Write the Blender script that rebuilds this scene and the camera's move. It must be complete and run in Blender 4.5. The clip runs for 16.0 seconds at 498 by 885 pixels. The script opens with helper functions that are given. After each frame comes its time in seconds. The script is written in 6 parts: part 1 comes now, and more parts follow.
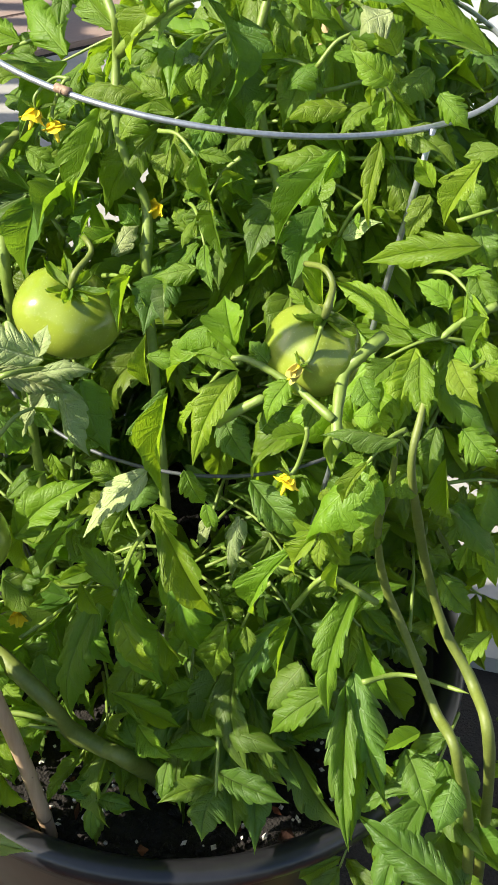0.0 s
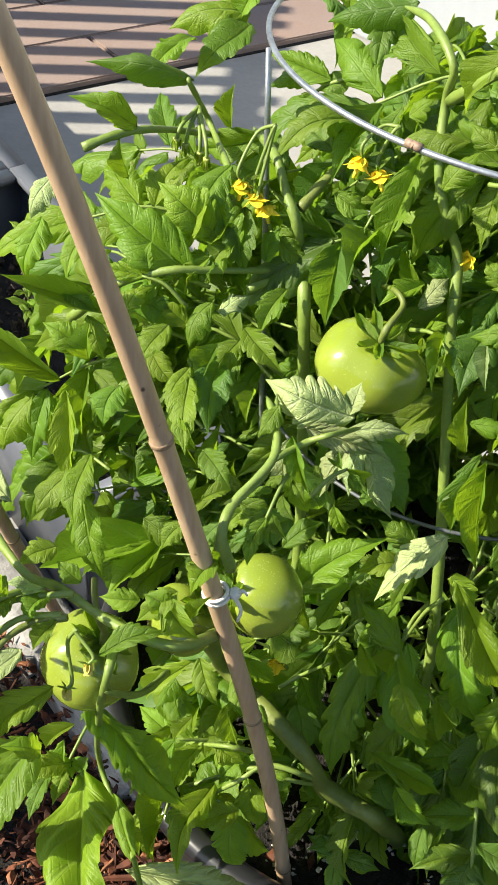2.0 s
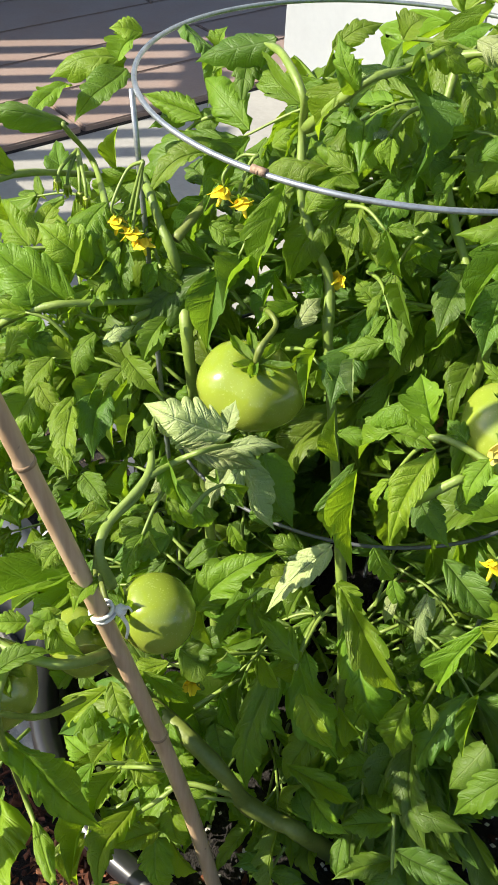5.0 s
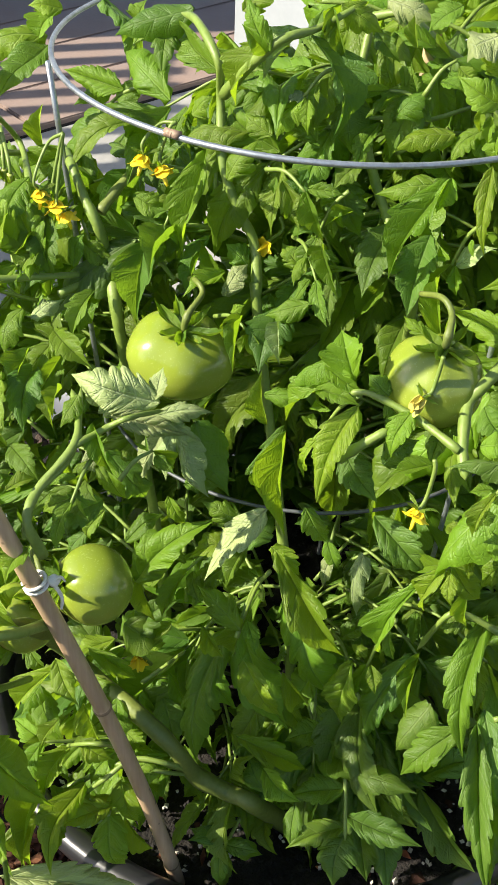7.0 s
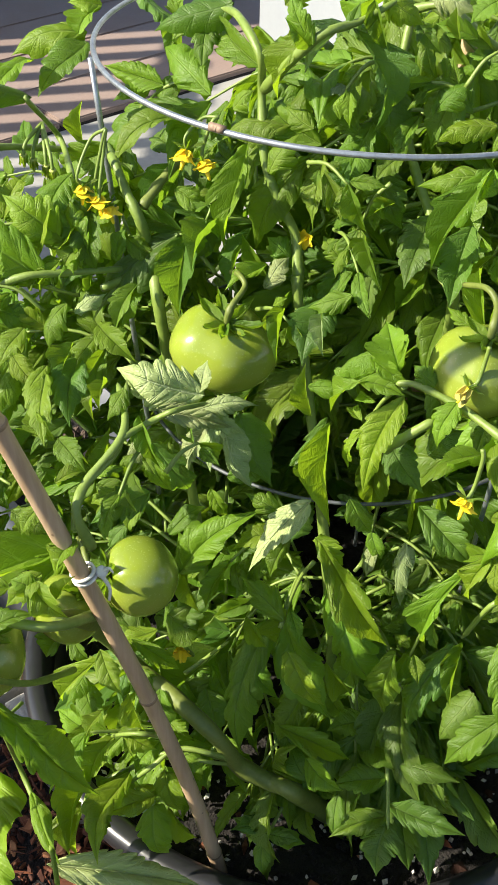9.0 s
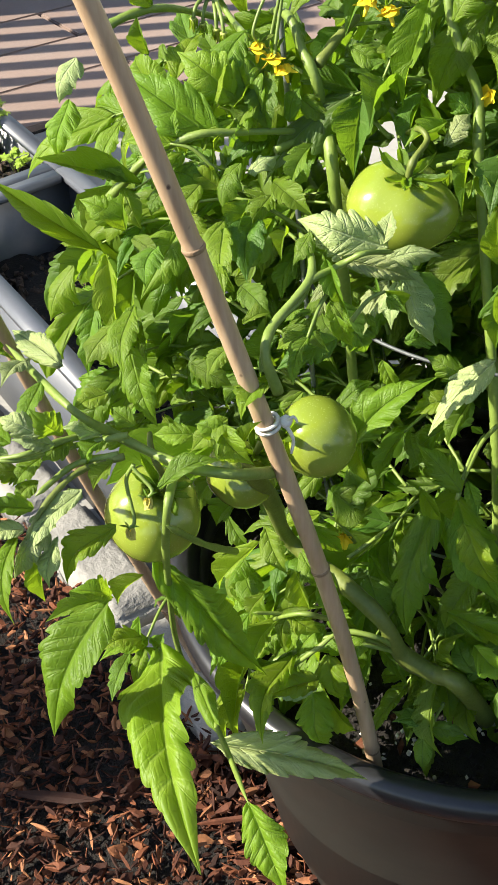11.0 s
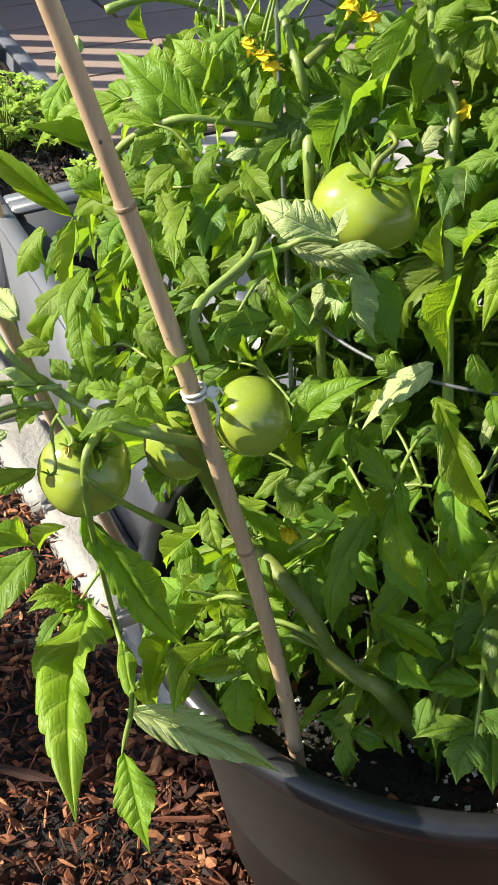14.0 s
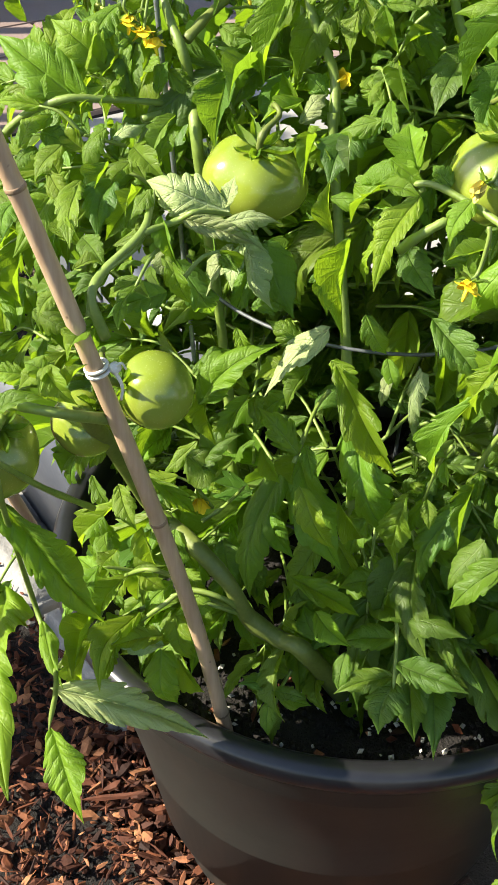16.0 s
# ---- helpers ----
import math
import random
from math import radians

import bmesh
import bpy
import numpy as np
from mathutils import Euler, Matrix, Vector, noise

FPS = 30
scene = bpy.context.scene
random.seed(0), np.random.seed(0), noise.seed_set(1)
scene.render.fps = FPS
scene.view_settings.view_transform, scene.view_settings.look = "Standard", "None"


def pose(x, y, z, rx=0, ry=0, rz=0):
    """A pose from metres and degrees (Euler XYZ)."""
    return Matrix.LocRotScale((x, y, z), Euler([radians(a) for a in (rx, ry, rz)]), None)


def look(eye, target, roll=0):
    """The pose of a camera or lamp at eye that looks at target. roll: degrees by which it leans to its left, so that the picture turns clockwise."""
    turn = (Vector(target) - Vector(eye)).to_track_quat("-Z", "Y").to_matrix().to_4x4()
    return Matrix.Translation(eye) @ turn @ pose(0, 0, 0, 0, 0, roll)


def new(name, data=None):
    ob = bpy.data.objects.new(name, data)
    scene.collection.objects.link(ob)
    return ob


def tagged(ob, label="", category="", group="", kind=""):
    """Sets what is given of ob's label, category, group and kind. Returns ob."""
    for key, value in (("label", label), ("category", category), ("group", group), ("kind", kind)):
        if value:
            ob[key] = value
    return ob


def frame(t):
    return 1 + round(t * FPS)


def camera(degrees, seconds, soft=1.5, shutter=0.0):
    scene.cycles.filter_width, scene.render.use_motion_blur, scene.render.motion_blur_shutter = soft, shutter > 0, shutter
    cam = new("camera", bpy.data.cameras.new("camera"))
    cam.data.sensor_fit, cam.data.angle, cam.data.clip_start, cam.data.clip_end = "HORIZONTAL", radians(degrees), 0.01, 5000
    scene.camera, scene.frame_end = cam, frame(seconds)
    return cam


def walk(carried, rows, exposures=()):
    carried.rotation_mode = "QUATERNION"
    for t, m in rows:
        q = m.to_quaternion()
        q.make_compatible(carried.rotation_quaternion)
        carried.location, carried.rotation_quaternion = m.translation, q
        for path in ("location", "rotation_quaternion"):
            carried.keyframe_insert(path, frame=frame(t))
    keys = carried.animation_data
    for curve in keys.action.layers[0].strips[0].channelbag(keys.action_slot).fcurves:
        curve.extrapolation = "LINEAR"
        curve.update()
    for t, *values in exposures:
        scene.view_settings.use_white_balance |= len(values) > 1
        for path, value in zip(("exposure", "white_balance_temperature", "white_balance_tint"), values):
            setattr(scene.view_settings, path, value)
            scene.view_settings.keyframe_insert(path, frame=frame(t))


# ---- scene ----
cam = camera(24.1, 16.0, soft=1.1)
METRES, EYE, TILT, LEAN, TURN = 0.525, 1.07, -40.0, -6.5, 0.0
ROWS = [
    (0.0, 0.0, 0.0, 0.0, -0.0, 0.0, 0.0),
    (0.5, -0.0863, 0.0306, 0.0493, 1.87, -0.13, -2.16),
    (1.0, -0.1434, 0.0419, 0.061, 3.48, -0.34, -3.26),
    (1.5, -0.1602, 0.0407, 0.0636, 4.83, -0.54, -3.6),
    (2.0, -0.1932, 0.0378, 0.064, 5.84, -0.54, -3.54),
    (2.5, -0.2179, 0.0313, 0.0712, 6.49, -0.36, -3.29),
    (3.0, -0.1898, 0.0281, 0.0706, 6.52, -0.14, -2.89),
    (3.5, -0.1359, 0.0246, 0.0681, 6.22, 0.15, -2.3),
    (6.0, -0.0556, 0.0004, 0.0189, 5.19, 2.45, 1.22),
    (6.5, -0.0352, 0.0047, 0.0101, 4.8, 2.2, 1.74),
    (7.0, -0.0288, 0.012, 0.0007, 4.5, 1.91, 2.15),
    (7.5, -0.0206, 0.0119, -0.003, 4.35, 1.76, 2.43),
    (8.0, -0.0219, 0.0093, -0.0079, 4.46, 1.76, 2.46),
    (8.5, -0.0265, 0.0054, -0.0051, 4.84, 1.78, 2.37),
    (9.0, -0.0493, 0.0013, -0.0011, 5.65, 1.67, 2.5),
    (9.5, -0.0921, 0.0002, -0.0187, 6.81, 1.56, 2.96),
    (10.0, -0.152, -0.0036, -0.0713, 8.04, 1.31, 3.64),
    (12.5, -0.1298, 0.056, -0.1827, 13.11, 2.67, -4.56),
    (13.0, -0.0989, 0.0774, -0.1779, 14.23, 3.05, -5.88),
    (13.5, -0.0561, 0.0419, -0.187, 14.32, 3.5, -6.03),
    (14.0, 0.0039, 0.0297, -0.209, 13.56, 3.89, -5.51),
    (14.5, 0.0284, 0.0262, -0.218, 12.55, 4.06, -4.96),
    (15.0, 0.0267, 0.0245, -0.2171, 11.61, 4.07, -4.44),
    (15.5, 0.0187, 0.0233, -0.2139, 10.77, 3.71, -3.52),
    (16.0, 0.0155, 0.0098, -0.2213, 9.49, 3.19, -1.5),
]
walk(cam, [(t, pose(0, 0, EYE, TILT, LEAN, TURN) @ pose(METRES * x, METRES * y, METRES * z, 90 + pitch, roll, yaw)) for t, x, y, z, yaw, pitch, roll in ROWS],
     [(0.0, 1.34), (1.5, 1.27), (9.0, 1.27), (10.2, 1.34), (12.3, 1.43), (14.0, 1.45), (16.0, 1.54)])

# ---- daylight ----
SUN = Vector((-0.79, -0.215, 0.575)).normalized()
world = bpy.data.worlds.new("sky")
scene.world = world
world.use_nodes = True
wn = world.node_tree.nodes
sky = wn.new("ShaderNodeTexSky")
sky.sky_type, sky.sun_disc = "NISHITA", False
sky.sun_elevation = math.asin(SUN.z)
sky.sun_rotation = math.atan2(SUN.x, SUN.y)
world.node_tree.links.new(sky.outputs[0], wn["Background"].inputs[0])
wn["Background"].inputs[1].default_value = 0.092
sun = new("sun", bpy.data.lights.new("sun", "SUN"))
sun.data.energy, sun.data.angle, sun.data.color = 5.0, radians(0.53), (1.0, 0.93, 0.78)
sun.matrix_world = look(SUN * 10, (0, 0, 0))

# ---- materials ----


def mat(name):
    m = bpy.data.materials.new(name)
    m.use_nodes = True
    return m, m.node_tree.nodes, m.node_tree.links, m.node_tree.nodes["Principled BSDF"]


def math_node(n, l, op, a, b=None, clamp=False):
    q = n.new("ShaderNodeMath")
    q.operation, q.use_clamp = op, clamp
    for i, v in enumerate((a, b)):
        if v is None:
            continue
        if isinstance(v, (int, float)):
            q.inputs[i].default_value = v
        else:
            l.new(v, q.inputs[i])
    return q.outputs[0]


def mix_col(n, l, fac, a, b, mode="MIX"):
    q = n.new("ShaderNodeMix")
    q.data_type, q.blend_type = "RGBA", mode
    for i, v in ((0, fac), (6, a), (7, b)):
        if isinstance(v, (int, float)):
            q.inputs[i].default_value = v
        elif isinstance(v, tuple):
            q.inputs[i].default_value = (*v, 1)
        else:
            l.new(v, q.inputs[i])
    return q.outputs[2]


def noise_fac(n, l, scale, detail=3.0, rough=0.6, vec=None):
    q = n.new("ShaderNodeTexNoise")
    q.inputs["Scale"].default_value, q.inputs["Detail"].default_value, q.inputs["Roughness"].default_value = scale, detail, rough
    if vec is not None:
        l.new(vec, q.inputs["Vector"])
    return q.outputs[0]


def ramp(n, l, fac, lo, hi):
    q = n.new("ShaderNodeMapRange")
    q.inputs[1].default_value, q.inputs[2].default_value = lo, hi
    l.new(fac, q.inputs[0])
    return q.outputs[0]


def bump(n, l, height, strength, dist, bsdf):
    q = n.new("ShaderNodeBump")
    q.inputs["Strength"].default_value, q.inputs["Distance"].default_value = strength, dist
    l.new(height, q.inputs["Height"])
    l.new(q.outputs[0], bsdf.inputs["Normal"])
    return q.outputs[0]


def plain(name, a, b, scale, rough=0.6, metal=0.0, relief=0.3, dist=0.001, fine=8.0):
    """A surface of two colours mixed at two scales, with fine relief."""
    m, n, l, p = mat(name)
    co = n.new("ShaderNodeTexCoord").outputs["Object"]
    f1 = noise_fac(n, l, scale, 4, 0.6, co)
    f2 = noise_fac(n, l, scale * fine, 3, 0.6, co)
    f = math_node(n, l, "ADD", math_node(n, l, "MULTIPLY", ramp(n, l, f1, 0.3, 0.7), 0.65), math_node(n, l, "MULTIPLY", ramp(n, l, f2, 0.3, 0.7), 0.35))
    l.new(mix_col(n, l, f, a, b), p.inputs["Base Color"])
    p.inputs["Roughness"].default_value, p.inputs["Metallic"].default_value = rough, metal
    bump(n, l, f2, relief, dist, p)
    return m


def leaf_material(name, dark, light, vein, glow, thin=0.35, rough=0.5, relief=0.0010):
    """Tomato leaf: green blade with paler veins along the UV map's lines, fine wrinkles, light shining through."""
    m, n, l, p = mat(name)
    tc = n.new("ShaderNodeTexCoord")
    co = tc.outputs["Object"]
    sep = n.new("ShaderNodeSeparateXYZ")
    l.new(tc.outputs["UV"], sep.inputs[0])
    rnd = n.new("ShaderNodeObjectInfo").outputs["Random"]
    v = math_node(n, l, "ABSOLUTE", math_node(n, l, "SUBTRACT", sep.outputs[1], 0.5))
    mid = ramp(n, l, v, 0.040, 0.012)
    fr = math_node(n, l, "ABSOLUTE", math_node(n, l, "SUBTRACT", math_node(n, l, "FRACT", math_node(n, l, "ADD", sep.outputs[0], 0.5)), 0.5))
    side = math_node(n, l, "MULTIPLY", ramp(n, l, fr, 0.10, 0.02), ramp(n, l, v, 0.50, 0.25))
    fork = math_node(n, l, "ABSOLUTE", math_node(n, l, "SUBTRACT", fr, math_node(n, l, "MULTIPLY", v, 0.62)))
    side = math_node(n, l, "MAXIMUM", side, math_node(n, l, "MULTIPLY", ramp(n, l, fork, 0.045, 0.01), 0.5))
    lines = math_node(n, l, "MAXIMUM", mid, math_node(n, l, "MULTIPLY", side, 0.6))
    vor = n.new("ShaderNodeTexVoronoi")
    vor.feature = "DISTANCE_TO_EDGE"
    vor.inputs["Scale"].default_value = 13
    l.new(co, vor.inputs["Vector"])
    net = ramp(n, l, vor.outputs[0], 0.0, 0.16)
    blot = noise_fac(n, l, 5.0, 4, 0.65, co)
    base = mix_col(n, l, ramp(n, l, blot, 0.3, 0.75), dark, light)
    base = mix_col(n, l, math_node(n, l, "MULTIPLY", lines, 0.7), base, vein)
    hsv = n.new("ShaderNodeHueSaturation")
    l.new(base, hsv.inputs["Color"])
    l.new(math_node(n, l, "ADD", math_node(n, l, "MULTIPLY", rnd, 0.035), 0.480), hsv.inputs["Hue"])
    l.new(math_node(n, l, "ADD", math_node(n, l, "MULTIPLY", math_node(n, l, "FRACT", math_node(n, l, "MULTIPLY", rnd, 7.3)), 0.5), 0.75), hsv.inputs["Value"])
    l.new(hsv.outputs[0], p.inputs["Base Color"])
    p.inputs["Roughness"].default_value = rough
    p.inputs["Specular IOR Level"].default_value = 0.38
    quilt = math_node(n, l, "SUBTRACT", math_node(n, l, "MULTIPLY", net, 0.24), math_node(n, l, "MULTIPLY", lines, 0.8))
    nor = bump(n, l, quilt, 0.65, relief, p)
    tr = n.new("ShaderNodeBsdfTranslucent")
    tint = mix_col(n, l, math_node(n, l, "MULTIPLY", lines, 0.6), glow, (glow[0] * 0.55, glow[1] * 0.6, glow[2] * 0.5))
    l.new(tint, tr.inputs[0])
    l.new(nor, tr.inputs[1])
    mx = n.new("ShaderNodeMixShader")
    mx.inputs[0].default_value = thin
    l.new(p.outputs[0], mx.inputs[1])
    l.new(tr.outputs[0], mx.inputs[2])
    l.new(mx.outputs[0], n["Material Output"].inputs[0])
    return m


M_LEAF = leaf_material("leaf_green", (0.080, 0.150, 0.009), (0.118, 0.200, 0.014), (0.17, 0.26, 0.045), (0.35, 0.55, 0.016), 0.40, 0.52)
# young leaves' green; sunlight on other leaves is put into this colour too
M_YOUNG_LIT = leaf_material("leaf_young_lit", (0.108, 0.192, 0.008), (0.146, 0.240, 0.015), (0.21, 0.31, 0.05), (0.42, 0.62, 0.020), 0.42, 0.52)
M_PALE = leaf_material("leaf_underside", (0.23, 0.30, 0.105), (0.31, 0.38, 0.155), (0.37, 0.44, 0.22), (0.29, 0.46, 0.04), 0.25, 0.52, 0.0016)
# darker leaf green, with the shade on overhung leaves put into its colour
M_SHADED = leaf_material("leaf_shaded", (0.060, 0.122, 0.015), (0.088, 0.160, 0.022), (0.13, 0.205, 0.05), (0.29, 0.49, 0.022), 0.40, 0.52)
M_STEM = plain("stem_green", (0.105, 0.165, 0.022), (0.19, 0.255, 0.048), 40, 0.5, 0, 0.5, 0.0006)
M_STEM_DARK = plain("stem_grown", (0.085, 0.115, 0.016), (0.15, 0.18, 0.032), 40, 0.55, 0, 0.5, 0.0006)
M_WIRE = plain("galvanised_wire", (0.22, 0.24, 0.26), (0.42, 0.45, 0.48), 60, 0.38, 0.75, 0.3, 0.0004)
# darker copy of the wire: leaf shade on the lower rings put into the colour
M_WIRE_SHADED = plain("shaded_wire", (0.07, 0.075, 0.08), (0.15, 0.16, 0.17), 60, 0.6, 0.5, 0.3, 0.0004)
M_RUST = plain("rusty_wire", (0.16, 0.09, 0.05), (0.30, 0.22, 0.16), 90, 0.7, 0.3, 0.5, 0.0005)
M_POT = plain("black_plastic", (0.011, 0.0116, 0.0098), (0.025, 0.0255, 0.0215), 9, 0.48, 0, 0.12, 0.0006, 12)
M_RIM = plain("black_plastic_rim", (0.012, 0.012, 0.014), (0.022, 0.022, 0.024), 20, 0.28, 0, 0.1, 0.0004, 10)
M_SOIL = plain("potting_soil", (0.005, 0.004, 0.0033), (0.017, 0.0125, 0.0095), 60, 0.95, 0, 1.0, 0.004, 6)
M_PERLITE = plain("perlite", (0.40, 0.37, 0.33), (0.62, 0.59, 0.54), 200, 0.8)
M_CONCRETE = plain("concrete", (0.23, 0.222, 0.205), (0.325, 0.315, 0.29), 5, 0.85, 0, 0.4, 0.002, 14)
M_STONE = plain("edging_stone", (0.17, 0.163, 0.148), (0.29, 0.278, 0.255), 14, 0.88, 0, 0.8, 0.004, 7)
M_WALL = plain("white_panel", (0.25, 0.268, 0.285), (0.295, 0.312, 0.33), 2.5, 0.6, 0, 0.15, 0.001, 20)
M_GREY = plain("grey_plastic", (0.085, 0.092, 0.108), (0.115, 0.122, 0.140), 12, 0.38, 0, 0.15, 0.0006, 10)
M_TIE = plain("twine", (0.55, 0.52, 0.47), (0.74, 0.71, 0.66), 200, 0.9)
M_PETAL = plain("petal_yellow", (0.78, 0.55, 0.012), (0.86, 0.66, 0.025), 60, 0.5)
M_BUD = plain("bud_green", (0.30, 0.36, 0.06), (0.46, 0.48, 0.12), 60, 0.6)
M_WILT = plain("petal_wilted", (0.42, 0.36, 0.05), (0.55, 0.47, 0.10), 60, 0.6)


def bark_material():
    m, n, l, p = mat("bark_chips")
    geo = n.new("ShaderNodeNewGeometry").outputs["Random Per Island"]
    co = n.new("ShaderNodeTexCoord").outputs["Object"]
    f = noise_fac(n, l, 90, 4, 0.65, co)
    r = n.new("ShaderNodeValToRGB")
    r.color_ramp.elements[0].color = (0.016, 0.007, 0.005, 1)
    r.color_ramp.elements[1].color = (0.42, 0.19, 0.085, 1)
    e = r.color_ramp.elements.new(0.45)
    e.color = (0.075, 0.024, 0.012, 1)
    e = r.color_ramp.elements.new(0.8)
    e.color = (0.19, 0.062, 0.026, 1)
    l.new(geo, r.inputs[0])
    l.new(mix_col(n, l, math_node(n, l, "MULTIPLY", ramp(n, l, f, 0.35, 0.7), 0.6), r.outputs[0], (0.035, 0.017, 0.011)), p.inputs["Base Color"])
    p.inputs["Roughness"].default_value = 0.75
    p.inputs["Specular IOR Level"].default_value = 0.22
    bump(n, l, f, 0.6, 0.002, p)
    return m


def bamboo_material():
    m, n, l, p = mat("bamboo")
    co = n.new("ShaderNodeTexCoord").outputs["Object"]
    mp = n.new("ShaderNodeMapping")
    mp.inputs["Scale"].default_value = (1, 1, 0.06)
    l.new(co, mp.inputs[0])
    f = noise_fac(n, l, 350, 3, 0.6, mp.outputs[0])
    g = noise_fac(n, l, 14, 3, 0.6, co)
    c = mix_col(n, l, ramp(n, l, f, 0.3, 0.7), (0.37, 0.245, 0.145), (0.47, 0.335, 0.215))
    c = mix_col(n, l, math_node(n, l, "MULTIPLY", ramp(n, l, g, 0.45, 0.8), 0.5), c, (0.25, 0.155, 0.085))
    sp = noise_fac(n, l, 110, 1, 0.5, co)
    c = mix_col(n, l, ramp(n, l, sp, 0.74, 0.78), c, (0.08, 0.045, 0.03))
    l.new(c, p.inputs["Base Color"])
    p.inputs["Roughness"].default_value = 0.45
    bump(n, l, f, 0.25, 0.0005, p)
    return m


def tomato_material():
    m, n, l, p = mat("green_tomato_skin")
    co = n.new("ShaderNodeTexCoord").outputs["Object"]
    sep = n.new("ShaderNodeSeparateXYZ")
    l.new(co, sep.inputs[0])
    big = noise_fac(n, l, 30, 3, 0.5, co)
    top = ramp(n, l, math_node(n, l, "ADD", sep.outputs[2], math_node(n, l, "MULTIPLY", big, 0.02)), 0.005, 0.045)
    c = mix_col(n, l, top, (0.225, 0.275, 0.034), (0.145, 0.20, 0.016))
    sp = noise_fac(n, l, 900, 1, 0.5, co)
    c = mix_col(n, l, math_node(n, l, "MULTIPLY", ramp(n, l, sp, 0.62, 0.75), 0.2), c, (0.46, 0.54, 0.2))
    l.new(c, p.inputs["Base Color"])
    p.inputs["Roughness"].default_value = 0.2
    p.inputs["Subsurface Weight"].default_value = 0.12
    p.inputs["Subsurface Radius"].default_value = (0.008, 0.012, 0.003)
    p.inputs["Subsurface Scale"].default_value = 0.6
    p.inputs["Coat Weight"].default_value = 0.25
    p.inputs["Coat Roughness"].default_value = 0.12
    bump(n, l, noise_fac(n, l, 25, 2, 0.5, co), 0.08, 0.01, p)
    return m


def paver_material():
    m, n, l, p = mat("brown_paver")
    rnd = n.new("ShaderNodeObjectInfo").outputs["Random"]
    co = n.new("ShaderNodeTexCoord").outputs["Object"]
    f = noise_fac(n, l, 7, 4, 0.6, co)
    g = noise_fac(n, l, 160, 3, 0.6, co)
    c = mix_col(n, l, rnd, (0.21, 0.14, 0.11), (0.26, 0.185, 0.15))
    c = mix_col(n, l, math_node(n, l, "MULTIPLY", ramp(n, l, f, 0.35, 0.75), 0.5), c, (0.24, 0.20, 0.18))
    c = mix_col(n, l, math_node(n, l, "MULTIPLY", ramp(n, l, g, 0.4, 0.7), 0.3), c, (0.17, 0.125, 0.105))
    l.new(c, p.inputs["Base Color"])
    p.inputs["Roughness"].default_value = 0.8
    bump(n, l, g, 0.3, 0.001, p)
    return m


M_BARK, M_BAMBOO, M_TOMATO, M_PAVER = bark_material(), bamboo_material(), tomato_material(), paver_material()

# ---- mesh helpers ----


def mesh_of(name, bm, material, smooth=True):
    me = bpy.data.meshes.new(name)
    bm.to_mesh(me)
    bm.free()
    me.materials.append(material)
    if smooth:
        me.polygons.foreach_set("use_smooth", [True] * len(me.polygons))
    return me


def part(name, bm, material, parent=None, label="", smooth=True):
    ob = new(name, mesh_of(name, bm, material, smooth))
    ob.parent = parent
    return tagged(ob, label)


def thing(name, at, label, category, group="", kind=""):
    ob = new(name)
    ob.empty_display_size = 0.05
    ob.location = at
    return tagged(ob, label, category, group, kind)


def spline(pts, steps=6):
    """A smooth curve through the points."""
    p = [Vector(q) for q in pts]
    if len(p) < 3:
        return [p[0].lerp(p[1], i / steps) for i in range(steps + 1)]
    p = [2 * p[0] - p[1], *p, 2 * p[-1] - p[-2]]
    out = []
    for i in range(1, len(p) - 2):
        a, b, c, d = p[i - 1 : i + 3]
        for k in range(steps):
            t = k / steps
            out.append(0.5 * (2 * b + (c - a) * t + (2 * a - 5 * b + 4 * c - d) * t * t + (3 * b - a - 3 * c + d) * t**3))
    return out + [p[-2]]


def tube(bm, line, radius, sides=8, swell=None, closed=False):
    """A tube along a line of points; radius is a number or a pair from start to end."""
    r0, r1 = radius if isinstance(radius, tuple) else (radius, radius)
    n = len(line)
    rings, side = [], None
    for i, c in enumerate(line):
        if closed:
            d = line[(i + 1) % n] - line[i - 1]
        else:
            d = line[min(i + 1, n - 1)] - line[max(i - 1, 0)]
        d.normalize()
        if side is None:
            side = d.orthogonal().normalized()
        side = (side - d * side.dot(d)).normalized()
        up = d.cross(side)
        r = r0 + (r1 - r0) * i / max(n - 1, 1)
        if swell:
            r *= swell(i / max(n - 1, 1))
        rings.append([bm.verts.new(c + (side * math.cos(a) + up * math.sin(a)) * r) for a in (2 * math.pi * k / sides for k in range(sides))])
    for i in range(n if closed else n - 1):
        a, b = rings[i], rings[(i + 1) % n]
        for k in range(sides):
            bm.faces.new((a[k], a[(k + 1) % sides], b[(k + 1) % sides], b[k]))
    if not closed:
        bm.faces.new(rings[0][::-1])
        bm.faces.new(rings[-1])
    return bm


def lathe(bm, profile, sides=96):
    """Turns a list of (radius, height) round the z axis."""
    rings = [[bm.verts.new((r * math.cos(a), r * math.sin(a), z)) for a in (2 * math.pi * k / sides for k in range(sides))] for r, z in profile]
    for a, b in zip(rings, rings[1:]):
        for k in range(sides):
            bm.faces.new((a[k], a[(k + 1) % sides], b[(k + 1) % sides], b[k]))
    return rings


def box(bm, size, at=(0, 0, 0), bevel=0.0, turn=0.0):
    made = bmesh.ops.create_cube(bm, size=1.0, matrix=Matrix.Translation(at) @ Matrix.Rotation(turn, 4, "Z") @ Matrix.Diagonal((*size, 1)))
    if bevel:
        edges = list({e for v in made["verts"] for e in v.link_edges})
        bmesh.ops.bevel(bm, geom=edges, offset=bevel, segments=2, affect="EDGES")
    return bm


